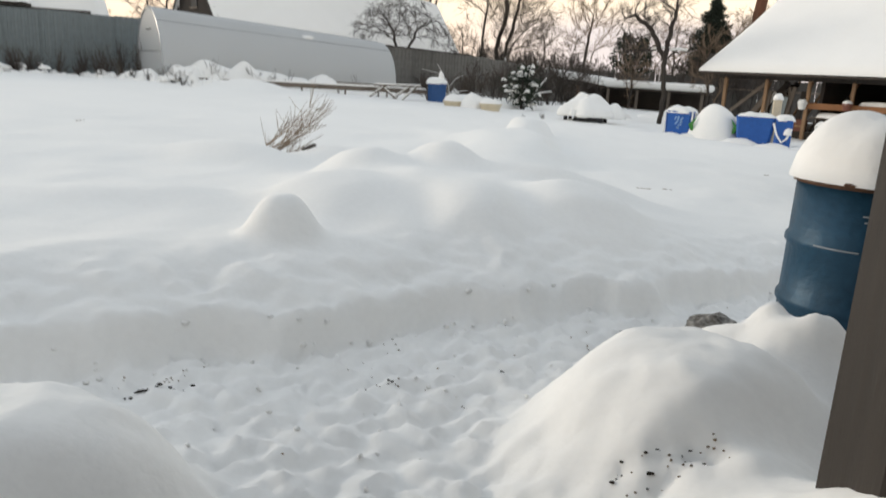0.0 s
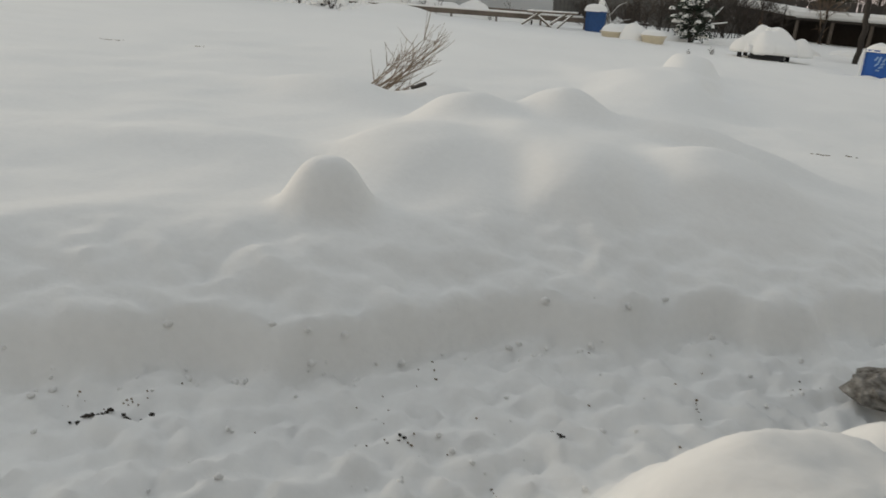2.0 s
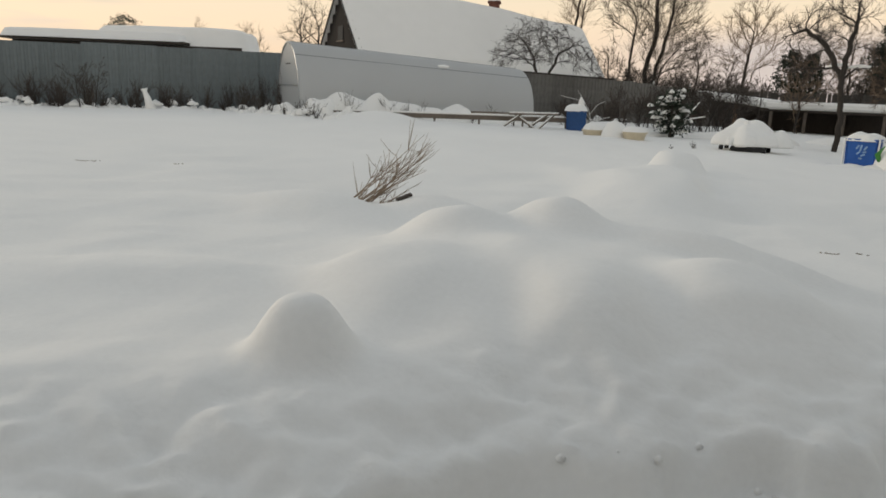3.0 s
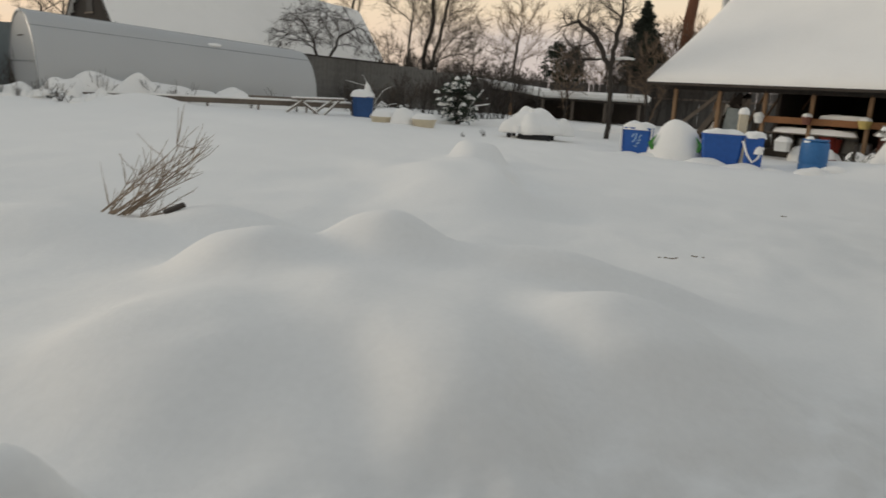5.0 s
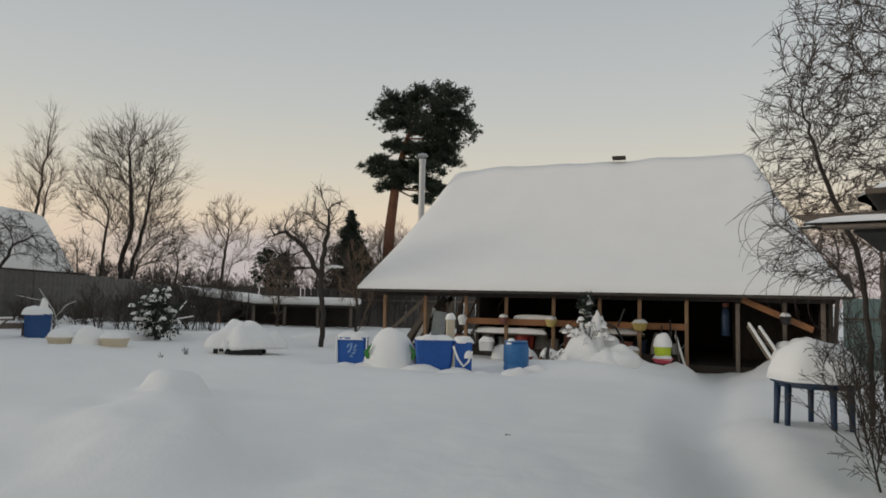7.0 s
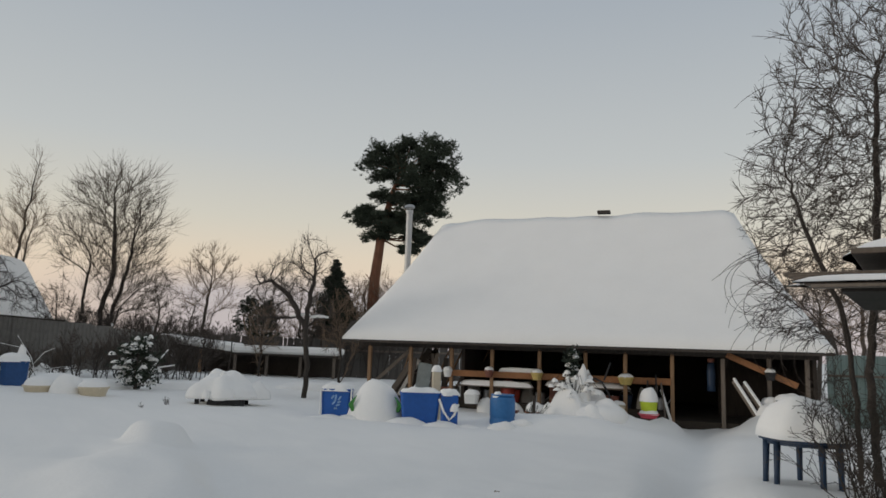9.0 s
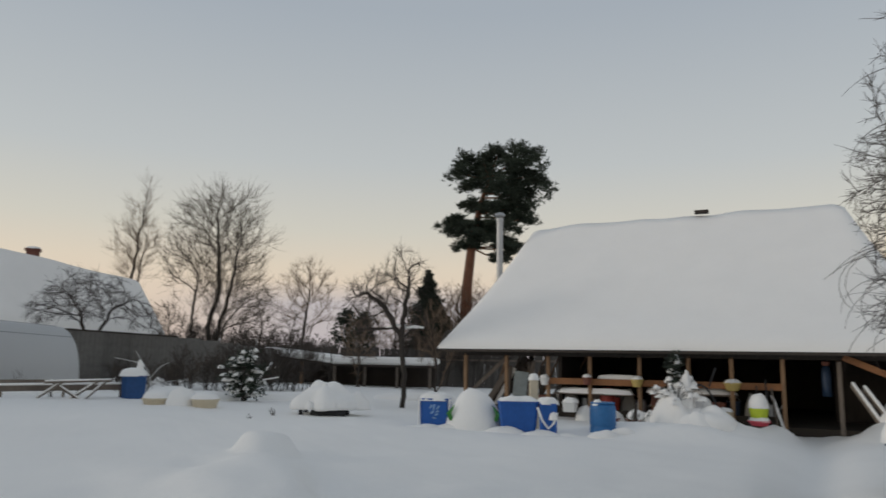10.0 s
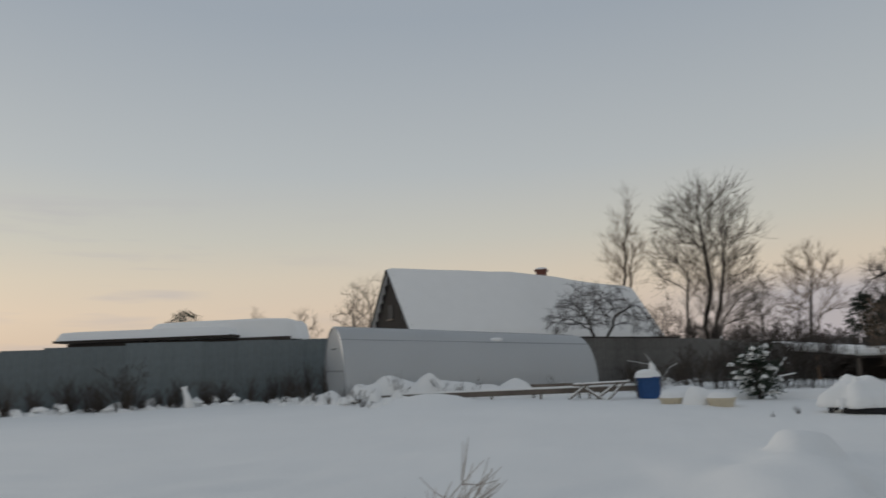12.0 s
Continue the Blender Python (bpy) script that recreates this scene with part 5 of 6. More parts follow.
for k, (x, y, h) in enumerate(((-2.0, 26.6, 0.8), (-4.6, 24.2, 0.75), (-4.2, 24.6, 0.7), (-2.6, 25.4, 0.45), (-1.2, 25.0, 0.4), (-0.6, 25.6, 0.4), (-6.3, 23.4, 0.6), (-7.6, 22.6, 0.5), (3.6, 20.2, 0.28), (2.9, 19.2, 0.2), (-6.9, 22.7, 0.5))):
    stalks("dry_weeds", "dry weeds sticking out of the snow", T(x, y), 320 + k, 9, h, 0.35, TWIG, (0, 0), 0.007, 4, group="garden weeds")

# ---- raised bed frame before the greenhouse ----
bed = thing("bed_frame", "long weathered board frame of a raised bed", "garden bed")
part("short_board", Shape().beam((-7.32, 22.95, 1.07), (-6.67, 22.99, 0.74), 0.05, 0.16), WOOD_OLD, bed)
part("long_board", Shape().beam((-6.67, 23.0, 0.75), (0.45, 25.2, 0.72), 0.05, 0.14), WOOD_OLD, bed)
part("snow_cover", Shape().beam((-6.3, 23.13, 0.84), (0.4, 25.22, 0.82), 0.08, 0.07, 0.03), SNOW_CAP, bed)
part("back_board", Shape().beam((-6.9, 25.0, 0.85), (-0.6, 26.9, 0.80), 0.05, 0.14), WOOD_OLD, bed)
for k in range(6):
    q = Vector((-6.35, 23.1, 0.5)).lerp(Vector((0.45, 25.2, 0.48)), k / 5)
    part("stake", Shape().box((q.x, q.y + 0.06, 0.55), (0.06, 0.06, 0.5)), WOOD_OLD, bed)
tr = thing("trestle", "rickety snow-dusted stick trestle", "trestle", T(-0.6, 24.5), 18)
for k, (a, b) in enumerate((((-0.75, 0, 0.42), (0.85, 0, 0.44)), ((-0.6, 0.1, 0.45), (0.1, 0, -0.05)), ((0.55, 0, 0.45), (-0.15, 0.1, -0.05)), ((0.75, 0.1, 0.42), (0.2, 0, -0.05)), ((-0.3, 0, 0.45), (-0.9, 0.15, 0.0)))):
    part("pole", Shape().tube([a, b], [0.032, 0.028], 6), WOOD_OLD, tr)
    part("snow_cover", Shape().tube([(a[0], a[1], a[2] + 0.035), (b[0], b[1], b[2] + 0.035)], 0.026, 6), SNOW_CAP, tr, smooth=True)
# soft mounds beside it
for k, (x, y, rx, ry, h) in enumerate(((2.6, 25.6, 1.2, 0.6, 0.25), (5.2, 25.5, 1.3, 0.7, 0.28), (6.9, 26.0, 0.9, 0.6, 0.3), (1.8, 26.5, 0.8, 0.6, 0.3), (9.6, 27.0, 1.3, 0.7, 0.28))):
    solo("snow_mound", Shape().mound((0, 0, 0), rx, ry, h, 0, 60 + k, 1.8, 0.3, 12, 0.2), SNOW_CAP, "low snow mound over a garden bed", "snow", T(x, y, -0.04), -20, "garden mounds", smooth=True)


# ---- blue containers and garden things ----
def tapered_box(w, d, h, taper, ch=0.05):
    """An open-topped tub's outer body with cut corners."""
    s = Shape()
    for z, k in ((0.0, taper), (0.02, taper + 0.01), (h - 0.03, 1.0), (h - 0.025, 1.035), (h, 1.035), (h, 0.95), (h - 0.06, 0.94)):
        x, y = w / 2 * k, d / 2 * k
        for px, py in ((-x + ch, -y), (x - ch, -y), (x, -y + ch), (x, y - ch), (x - ch, y), (-x + ch, y), (-x, y - ch), (-x, -y + ch)):
            s.v.append((px, py, z))
    for i in range(6):
        for j in range(8):
            a, b = i * 8 + j, i * 8 + (j + 1) % 8
            s.f.append((a, b, b + 8, a + 8))
    s.f.append(tuple(reversed(range(8))))
    s.f.append(tuple(48 + j for j in range(8)))
    return s


FACE = -30.0
PRINT = material("pale_print", (0.26, 0.42, 0.64), 0.5, 0.3, 8, 40, 0.1)
# first: square tank with a pale worn print
tk = thing("blue_tank", "bright blue plastic tank with a worn pale print", "tank", (6.69, 18.06, 0.10), FACE)
part("body", tapered_box(0.64, 0.5, 0.68, 0.93, 0.07), BLUE, tk)
part("snow_cap", Shape().mound((0, 0, 0.63), 0.34, 0.28, 0.16, 0, 5, 4, 0.5, 12, 0.0, 5), SNOW_CAP, tk, smooth=True)
for x in (-0.335, 0.315):
    part("snowy_edge", Shape().box((x, -0.22, 0.36), (0.03, 0.06, 0.66)), SNOW_CAP, tk)
for x0, z0, x1, z1 in ((-0.10, 0.47, -0.05, 0.55), (-0.02, 0.43, 0.0, 0.56), (0.05, 0.45, 0.10, 0.53), (-0.08, 0.36, -0.02, 0.42), (0.0, 0.33, 0.08, 0.36), (0.03, 0.40, 0.10, 0.42), (-0.04, 0.28, 0.03, 0.27)):
    part("print_mark", Shape().beam((x0, -0.2455, z0), (x1, -0.2475, z1), 0.012, 0.035, 0.003), PRINT, tk, "worn pale print")
# snow dome with green leaf shapes
dm = thing("snow_dome", "big smooth snow dome over a planter with green leaves", "planter", (7.37, 17.54, 0.05), FACE)
part("snow", Shape().mound((0, 0, 0), 0.63, 0.55, 0.95, 0, 7, 2.0, 0.07, 18, 0.1), SNOW_CAP, dm, smooth=True)
for sx in (-1, 1):
    s = Shape()
    for k, (bx, tipx, tz) in enumerate(((0.46, 0.40, 0.62), (0.48, 0.56, 0.46))):
        s.tube([(sx * bx, -0.30, 0.30), (sx * (bx + 0.05), -0.32, 0.45), (sx * tipx, -0.30, tz)], [0.03, 0.05, 0.006], 5)
    part("leaf", s, LEAF, dm, "green leaf shapes")
tb = thing("blue_tub", "wide deep blue plastic tub with a snow rim", "tub", (8.04, 16.82, 0.04), FACE)
part("body", tapered_box(0.84, 0.55, 0.74, 0.82, 0.05), BLUE, tb)
part("snow_cap", Shape().mound((0, 0.03, 0.70), 0.43, 0.26, 0.12, 0, 9, 4, 0.6, 14, 0.0, 5), SNOW_CAP, tb, smooth=True)
tc = thing("blue_canister", "narrow blue plastic canister with a snowy rope", "canister", (8.53, 16.44, 0.05), FACE)
part("body", tapered_box(0.36, 0.40, 0.70, 0.95, 0.04), BLUE, tc)
part("snow_cap", Shape().mound((0, 0, 0.68), 0.21, 0.22, 0.14, 0, 11, 3.5, 0.4, 10, 0.0, 4), SNOW_CAP, tc, smooth=True)
part("rope", Shape().tube([(-0.22, -0.22, 0.62), (-0.12, -0.24, 0.36), (0.0, -0.24, 0.20), (0.10, -0.24, 0.30), (0.18, -0.22, 0.52)], 0.024, 6), SNOW_CAP, tc, "rope crusted with snow", smooth=True)
part("knob", Shape().mound((0.10, -0.22, 0.40), 0.09, 0.06, 0.13, 0, 3, 2, 0.3, 8), SNOW_CAP, tc, smooth=True)
pl = thing("snow_pillar", "pale snow-covered post behind the tubs", "post", T(8.75, 17.35), FACE)
part("post", Shape().box((0, 0, 0.5), (0.20, 0.14, 1.15), 0, 0.03), CREAM, pl)
part("snow_cap", Shape().mound((0, 0, 1.07), 0.12, 0.09, 0.12, 0, 3, 2.5, 0.3, 8), SNOW_CAP, pl, smooth=True)
br = thing("blue_barrel", "tall light blue plastic barrel standing in snow", "barrel", (9.56, 15.95, 0.02), FACE)
part("body", Shape().lathe([(0.25, 0), (0.265, 0.03), (0.27, 0.25), (0.258, 0.27), (0.258, 0.30), (0.27, 0.32), (0.27, 0.62), (0.255, 0.70), (0.22, 0.735), (0.05, 0.74)], 28), BLUE_PALE, br, smooth=True)
part("rim", Shape().lathe([(0.235, 0.735), (0.25, 0.74), (0.25, 0.765), (0.235, 0.77)], 28), BLUE_PALE, br)
part("bung", Shape().lathe([(0.04, 0.74), (0.045, 0.76), (0.04, 0.775)], 12, (0.1, 0, 0)), BLUE_DARK, br)
part("snow_cap", Shape().mound((-0.12, -0.1, 0.72), 0.10, 0.10, 0.10, 0, 13, 2.4, 0.4, 8), SNOW_CAP, br, smooth=True)
# lone blue barrel near the greenhouse
bb = thing("blue_barrel", "dark blue plastic barrel with a snow cap by the bed frame", "barrel", (0.78, 25.1, 0.30), -5)
part("body", tapered_box(0.62, 0.58, 0.74, 0.92, 0.14), BLUE_GREY, bb)
part("snow_cap", Shape().mound((0, 0, 0.72), 0.36, 0.32, 0.22, 0, 15, 3.5, 0.25, 12, 0.0, 3), SNOW_CAP, bb, smooth=True)
part("snow_knob", Shape().mound((0.12, 0, 0.90), 0.10, 0.09, 0.24, 0, 17, 2.0, 0.4, 8, 0.05), SNOW_CAP, bb, smooth=True)


def round_planter(at, r, h, mat, label, cap=0.14, group="", seed=1, name="planter", rz=0.0):
    ob = thing(name, label, "planter", at, rz, group)
    part("pot", Shape().lathe([(r * 0.72, 0), (r * 0.75, 0.01), (r * 0.96, h - 0.04), (r * 1.04, h - 0.035), (r * 1.04, h), (r * 0.93, h), (r * 0.9, h - 0.05)], 22), mat, ob)
    part("snow_cap", Shape().mound((0, 0, h - 0.03), r * 1.02, r * 1.02, cap, 0, seed, 3.0, 0.2, 10, 0.0), SNOW_CAP, ob, smooth=True)
    return ob


round_planter((1.28, 23.1, 0.28), 0.36, 0.27, CREAM, "cream plastic planter under a snow cap", 0.22, "garden planters", 2)
round_planter((2.35, 22.3, 0.28), 0.34, 0.28, CREAM, "cream plastic planter under a snow cap", 0.18, "garden planters", 5)
solo("snow_mound", Shape().mound((0, 0, 0), 0.42, 0.36, 0.46, 0, 71, 2.2, 0.2, 12, 0.1), SNOW_CAP, "rounded snow heap between two planters", "snow", T(1.85, 22.7, -0.03), smooth=True)


# small snowy conifer
def snowy_conifer(name, label, at, h, w, seed, snow_n=60, mat=NEEDLE, thick=11, pad=1.0):
    rng = random.Random(seed)
    ob = thing(name, label, "tree", at)
    tr_, cr, sn = Shape(), Shape(), Shape()
    tr_.tube([(0, 0, -0.1), (0.02, 0, h * 0.9)], [0.05, 0.012], 6)
    for k in range(70):
        z = h * rng.uniform(0.12, 0.98)
        a = rng.uniform(0, 6.28)
        L = w * max(0.15, 1 - (1.7 * z / h - 0.75) ** 2) ** 0.6 * rng.uniform(0.5, 1.15)
        tip = Vector((math.cos(a) * L, math.sin(a) * L, z + rng.uniform(-0.15, 0.3) * L / w))
        tr_.tube([(0, 0, z - 0.1), tip], [0.010, 0.004], 3, cap=False)
        for q in (0.4, 0.7, 1.0):
            needles(cr, rng, Vector((0, 0, z - 0.1)).lerp(tip, q), 0.12, thick, 0.10, 0.7)
        for _ in range(2 if k < snow_n else 0):
            q = Vector((0, 0, z - 0.1)).lerp(tip, rng.uniform(0.45, 1.0))
            sn.mound((q.x, q.y, q.z + 0.01), pad * rng.uniform(0.05, 0.13), pad * rng.uniform(0.04, 0.08), pad * rng.uniform(0.04, 0.09), math.degrees(a), rng.uniform(0, 90), 2.0, 0.4, 4, 0.02)
    part("trunk", tr_, BARK_DARK, ob)
    part("crown", cr, mat, ob)
    part("snow_load", sn, SNOW_CAP, ob, "pads of fresh snow on the branches", smooth=True)
    return ob


snowy_conifer("small_conifer", "small dark conifer loaded with snow pads", T(3.62, 24.6, -0.05), 1.42, 0.62, 61, 58, NEEDLE_DARK, 11, 1.1)
# bent snowy table or frame
um = thing("garden_table", "low dark garden table bent under a thick snow cushion", "table", T(4.85, 20.4, -0.05), -25)
part("frame", Shape().box((0.0, 0, 0.28), (1.15, 0.8, 0.08), 0, 0.02), RUBBER, um)
for x, y in ((-0.5, -0.3), (0.5, -0.3), (-0.5, 0.3), (0.5, 0.3)):
    part("leg", Shape().box((x, y, 0.1), (0.09, 0.09, 0.35)), RUBBER, um)
part("sagging_sheet", Shape().mound((0.12, -0.34, 0.08), 0.42, 0.12, 0.24, 0, 2, 3, 0.2, 8), RUBBER, um)
part("snow_cap", Shape().mound((0, 0, 0.25), 0.76, 0.60, 0.46, 0, 23, 2.0, 0.60, 18, 0.07), SNOW_CAP, um, smooth=True)
part("snow_cap", Shape().mound((0.68, 0.15, 0.22), 0.40, 0.32, 0.32, 0, 29, 2.2, 0.35, 12, 0.06), SNOW_CAP, um, smooth=True)
for k in range(15):
    a = 0.42 * k + 0.1
    part("snow_lobe", Shape().mound((0.66 * math.cos(a), 0.52 * math.sin(a), 0.27 - 0.03 * (k % 3)), 0.10 + 0.03 * (k % 2), 0.09, 0.14, 0, k + 0.3, 2.0, 0.5, 6, 0.05), SNOW_CAP, um, smooth=True)
part("knob", Shape().mound((0.0, 0, 0.66), 0.08, 0.08, 0.14, 0, 31, 2, 0.3, 6), SNOW_CAP, um, smooth=True)
bare_tree("sapling", "thin young fruit tree behind the snowy table", T(6.2, 25.2), 2.6, 333, BARK_DARK, TWIG, 1, radius=0.03, kids=(5, 3, 2, 1), angle=(25, 35, 40, 40), thin=0.004)

# ---- things along the barn front ----
def barn_thing(name, label, category, u, v, z=None, group=""):
    p = barn_at(u, v)
    return thing(name, label, category, (p.x, p.y, gz(p.x, p.y) - 0.03 if z is None else z), math.degrees(math.atan2(-0.76483, 0.64423)), group)


for k, (u, z, mat, lab) in enumerate(((3.12, 0.94, WHITE, "white plastic hanging pot with a snow cap"), (4.32, 0.98, BROWN_POT, "brown plastic hanging pot with a snow cap"), (5.66, 0.96, YELLOW, "cream yellow hanging pot with a snow cap"),
                                      (6.93, 0.98, WHITE, "white plastic hanging pot with a snow cap"), (8.0, 0.94, YELLOW, "cream yellow hanging pot with a snow cap"), (11.47, 1.2, RUBBER, "dark hanging pot with a snow cap"))):
    hp = barn_thing("hanging_pot", lab, "flower pot", u, 0.38, z, "hanging pots")
    r = (0.13, 0.13, 0.16, 0.15, 0.20, 0.13)[k]
    part("pot", Shape().lathe([(r * 0.68, 0), (r * 0.7, 0.01), (r * 0.98, 0.16), (r * 1.06, 0.165), (r * 1.06, 0.20), (r * 0.95, 0.20)], 18), mat, hp)
    part("snow_cap", Shape().mound((0, 0, 0.18), r * 1.04, r * 1.04, 0.11, 0, k, 3, 0.2, 8, 0.0), SNOW_CAP, hp, smooth=True)
    part("hanger", Shape().tube([(-0.09, 0, 0.19), (0, 0.05, 0.55), (0.09, 0, 0.19)], 0.006, 4), RUBBER, hp)
rk = random.Random(15)
stair = barn_thing("barn_stair", "steep dark wooden stair inside the open barn end", "stair", 0.95, 1.5)
for v in (0.0, 0.62):
    part("stringer", Shape().beam((0.0, v, 0.05), (1.25, v, 1.62), 0.05, 0.17), WOOD_DARK, stair)
for k in range(7):
    q = (k + 0.5) / 7
    part("tread", Shape().box((1.25 * q, 0.31, 0.07 + 1.57 * q), (0.20, 0.60, 0.035)), WOOD_OLD, stair)
    part("snow_dust", Shape().box((1.25 * q - 0.03, 0.28, 0.096 + 1.57 * q), (0.12, 0.50, 0.016), 0, 0.006), SNOW_CAP, stair)
# leaning boards and sheets at the left end
for k, (u, v, w, h, tilt, mat) in enumerate(((0.95, 1.0, 0.16, 1.5, 34, WOOD_OLD), (1.35, 1.1, 0.18, 1.6, 36, WOOD_DARK), (1.15, 1.3, 0.12, 1.5, 30, SNOW_CAP), (1.7, 0.95, 0.14, 1.35, 8, WOOD_OLD), (2.35, 0.9, 0.12, 1.5, 10, WOOD_OLD), (2.6, 0.95, 0.09, 1.5, -6, WOOD_OLD), (2.75, 1.0, 0.14, 1.4, 4, WOOD_DARK))):
    lb = barn_thing("leaning_board", "weathered board leaning inside the barn", "board", u, v, None, "leaning boards")
    part("board", Shape().box((0, 0, 0), (w, 0.04, h), 0, 0.006, Matrix.Translation((math.sin(radians(tilt)) * h / 2, 0.06, h / 2 * math.cos(radians(tilt)))) @ Matrix.Rotation(radians(tilt), 4, "Y")), mat, lb)
gp = barn_thing("glass_sheet", "old grey glass sheet leaning in the barn", "glass", 2.15, 0.85)
part("pane", Shape().box((0.05, 0, 0.62), (0.42, 0.02, 1.15), 0, 0.004, Matrix.Translation((0.05, 0.05, 0.62)) @ Matrix.Rotation(radians(7), 4, "Y")), GLASS_GREY, gp)
for k, (u, v, rx, h, seed) in enumerate(((4.3, 0.1, 0.24, 0.42, 4), (5.1, -0.1, 0.34, 0.30, 6), (5.9, -0.2, 0.40, 0.36, 8), (6.9, -0.1, 0.32, 0.62, 10), (7.4, 0.0, 0.26, 0.48, 12), (11.45, -0.1, 0.38, 0.36, 16), (12.1, 0.1, 0.5, 0.40, 18))):
    p = barn_at(u, v)
    solo("snow_drift", Shape().mound((0, 0, 0), rx, rx * 0.8, h, 0, seed, 3.0, 0.14, 12, 0.15), SNOW_CAP, "rounded snow drift against the barn front", "snow", (p.x, p.y, gz(p.x, p.y) - 0.04), -50, "barn heaps", smooth=True)
wb = barn_thing("white_crate", "white plastic crate under snow", "crate", 4.0, -0.2, 0.28)
part("body", tapered_box(0.36, 0.3, 0.26, 0.9, 0.04), WHITE, wb)
part("snow_cap", Shape().mound((0, 0, 0.24), 0.20, 0.17, 0.13, 0, 41, 3, 0.3, 10, 0.0, 4), SNOW_CAP, wb, smooth=True)
rc = barn_thing("red_canister", "dull red metal canister inside the barn", "canister", 4.75, 0.9, 0.3)
part("body", Shape().lathe([(0.20, 0), (0.21, 0.02), (0.21, 0.5), (0.17, 0.58), (0.05, 0.62)], 18), RED, rc, smooth=True)
part("spout", Shape().tube([(0.05, 0, 0.58), (0.1, -0.02, 0.72)], [0.03, 0.025], 8), RUST, rc)
for k, (u, v) in enumerate(((5.15, -0.75), (5.85, -0.8))):
    p = barn_at(u, v)
    round_planter((p.x, p.y, gz(p.x, p.y) - 0.02), 0.26, 0.2, BROWN_POT, "brown plastic planter under a snow cap", 0.26, "brown planters", 50 + k)
# snow-laden shrub
p = barn_at(6.75, -0.7)
snowy_conifer("snowy_shrub", "tall thin shrub buried in snow before the barn", (p.x, p.y, gz(p.x, p.y)), 1.75, 0.20, 63, 26, NEEDLE_DARK, 5)
for k, (du, dv, rx, h) in enumerate(((0.55, 0.1, 0.72, 0.72), (0.72, 0.30, 0.36, 1.05), (0.35, 0.2, 0.40, 0.80), (1.2, 0.1, 0.75, 0.34), (-0.05, 0.1, 0.30, 0.46), (1.0, -0.25, 0.45, 0.40))):
    q = barn_at(6.25 + du, -1.0 + dv)
    solo("snow_drift", Shape().mound((0, 0, 0), rx, rx * 0.8, h, 0, 80 + k, 2.2, 0.55, 16, 0.2), SNOW_CAP, "snow piled over a shrub", "snow", (q.x, q.y, gz(q.x, q.y) - 0.08), -50, "shrub snow", smooth=True)
rsh = random.Random(5)
q = barn_at(6.80, -0.85)
laden = thing("laden_shrub", "arching shrub branches weighed down with clotted snow", "shrub", (q.x, q.y, gz(q.x, q.y)), -50)
stems_, pads_ = Shape(), Shape()
for k in range(22):
    a, reach_, top_ = rsh.uniform(0, 6.28), rsh.uniform(0.25, 0.70), rsh.uniform(0.65, 1.2)
    line = [(math.cos(a) * reach_ * w, math.sin(a) * reach_ * w * 0.8, top_ * (1 - (1.5 * w - 1) ** 2 * 0.9) - (0.05 if w == 0 else 0)) for w in (0, 0.25, 0.5, 0.75, 1.0)]
    stems_.tube(line, [0.012, 0.010, 0.008, 0.006, 0.004], 4, cap=False)
    for w in (0.45, 0.62, 0.8, 0.95):
        if rsh.random() < 0.5:
            z = top_ * (1 - (1.5 * w - 1) ** 2 * 0.9)
            pads_.mound((math.cos(a) * reach_ * w, math.sin(a) * reach_ * w * 0.8, z + 0.005), rsh.uniform(0.05, 0.12), rsh.uniform(0.04, 0.07), rsh.uniform(0.04, 0.09), math.degrees(a), rsh.uniform(0, 60), 2.0, 0.5, 5, 0.02)
tagged(part("twig_tangle", stems_, BARK_DARK, laden), kind="stuff")
tagged(part("snow_load", pads_, SNOW_CAP, laden, "clots of snow on the branches", smooth=True), kind="stuff")
p = barn_at(5.95, -1.6)
stalks("fern_shrub", "dark green shrub fronds showing under snow", (p.x, p.y, gz(p.x, p.y)), 66, 26, 0.55, 0.5, NEEDLE, (0, 0), 0.014, 5, 0.15)
solo("stake", Shape().tube([(0, 0, -0.1), (0.02, 0, 0.62)], [0.04, 0.035], 7), WOOD_DARK, "short dark wooden stake before the shrub", "stake", (p.x - 0.15, p.y - 0.2, gz(p.x, p.y) - 0.02))
# bent walking pole or hose
hs = barn_thing("bent_pole", "bent black pole stuck in the snow", "pole", 7.55, -0.75)
part("pole", Shape().tube([(0.25, -0.1, -0.05), (0.12, 0, 0.45), (-0.05, 0, 0.74), (-0.22, 0, 0.82), (-0.34, 0.05, 0.72)], 0.026, 7), RUBBER, hs, smooth=True)
part("handle", Shape().tube([(0.0, 0, 0.78), (0.10, 0, 1.05), (0.16, 0, 1.22)], 0.022, 7), RUBBER, hs, smooth=True)
wp = barn_thing("flower_tub", "dark round tub heaped with snow at the rail", "planter", 7.3, 0.05)
part("tub", Shape().lathe([(0.20, 0.15), (0.24, 0.45), (0.25, 0.46), (0.25, 0.50)], 20), RUBBER, wp)
part("snow_cap", Shape().mound((0, 0, 0.48), 0.26, 0.26, 0.34, 0, 33, 2.6, 0.15, 10, 0.0), SNOW_CAP, wp, smooth=True)
pt = barn_thing("paint_bucket", "pale bucket with snow on its lid", "bucket", 7.85, 0.0)
part("body", Shape().lathe([(0.15, 0.1), (0.17, 0.45), (0.18, 0.46), (0.18, 0.48)], 18), CREAM, pt)
part("snow_cap", Shape().mound((0, 0, 0.47), 0.18, 0.18, 0.10, 0, 35, 3, 0.2, 8, 0.0), SNOW_CAP, pt, smooth=True)
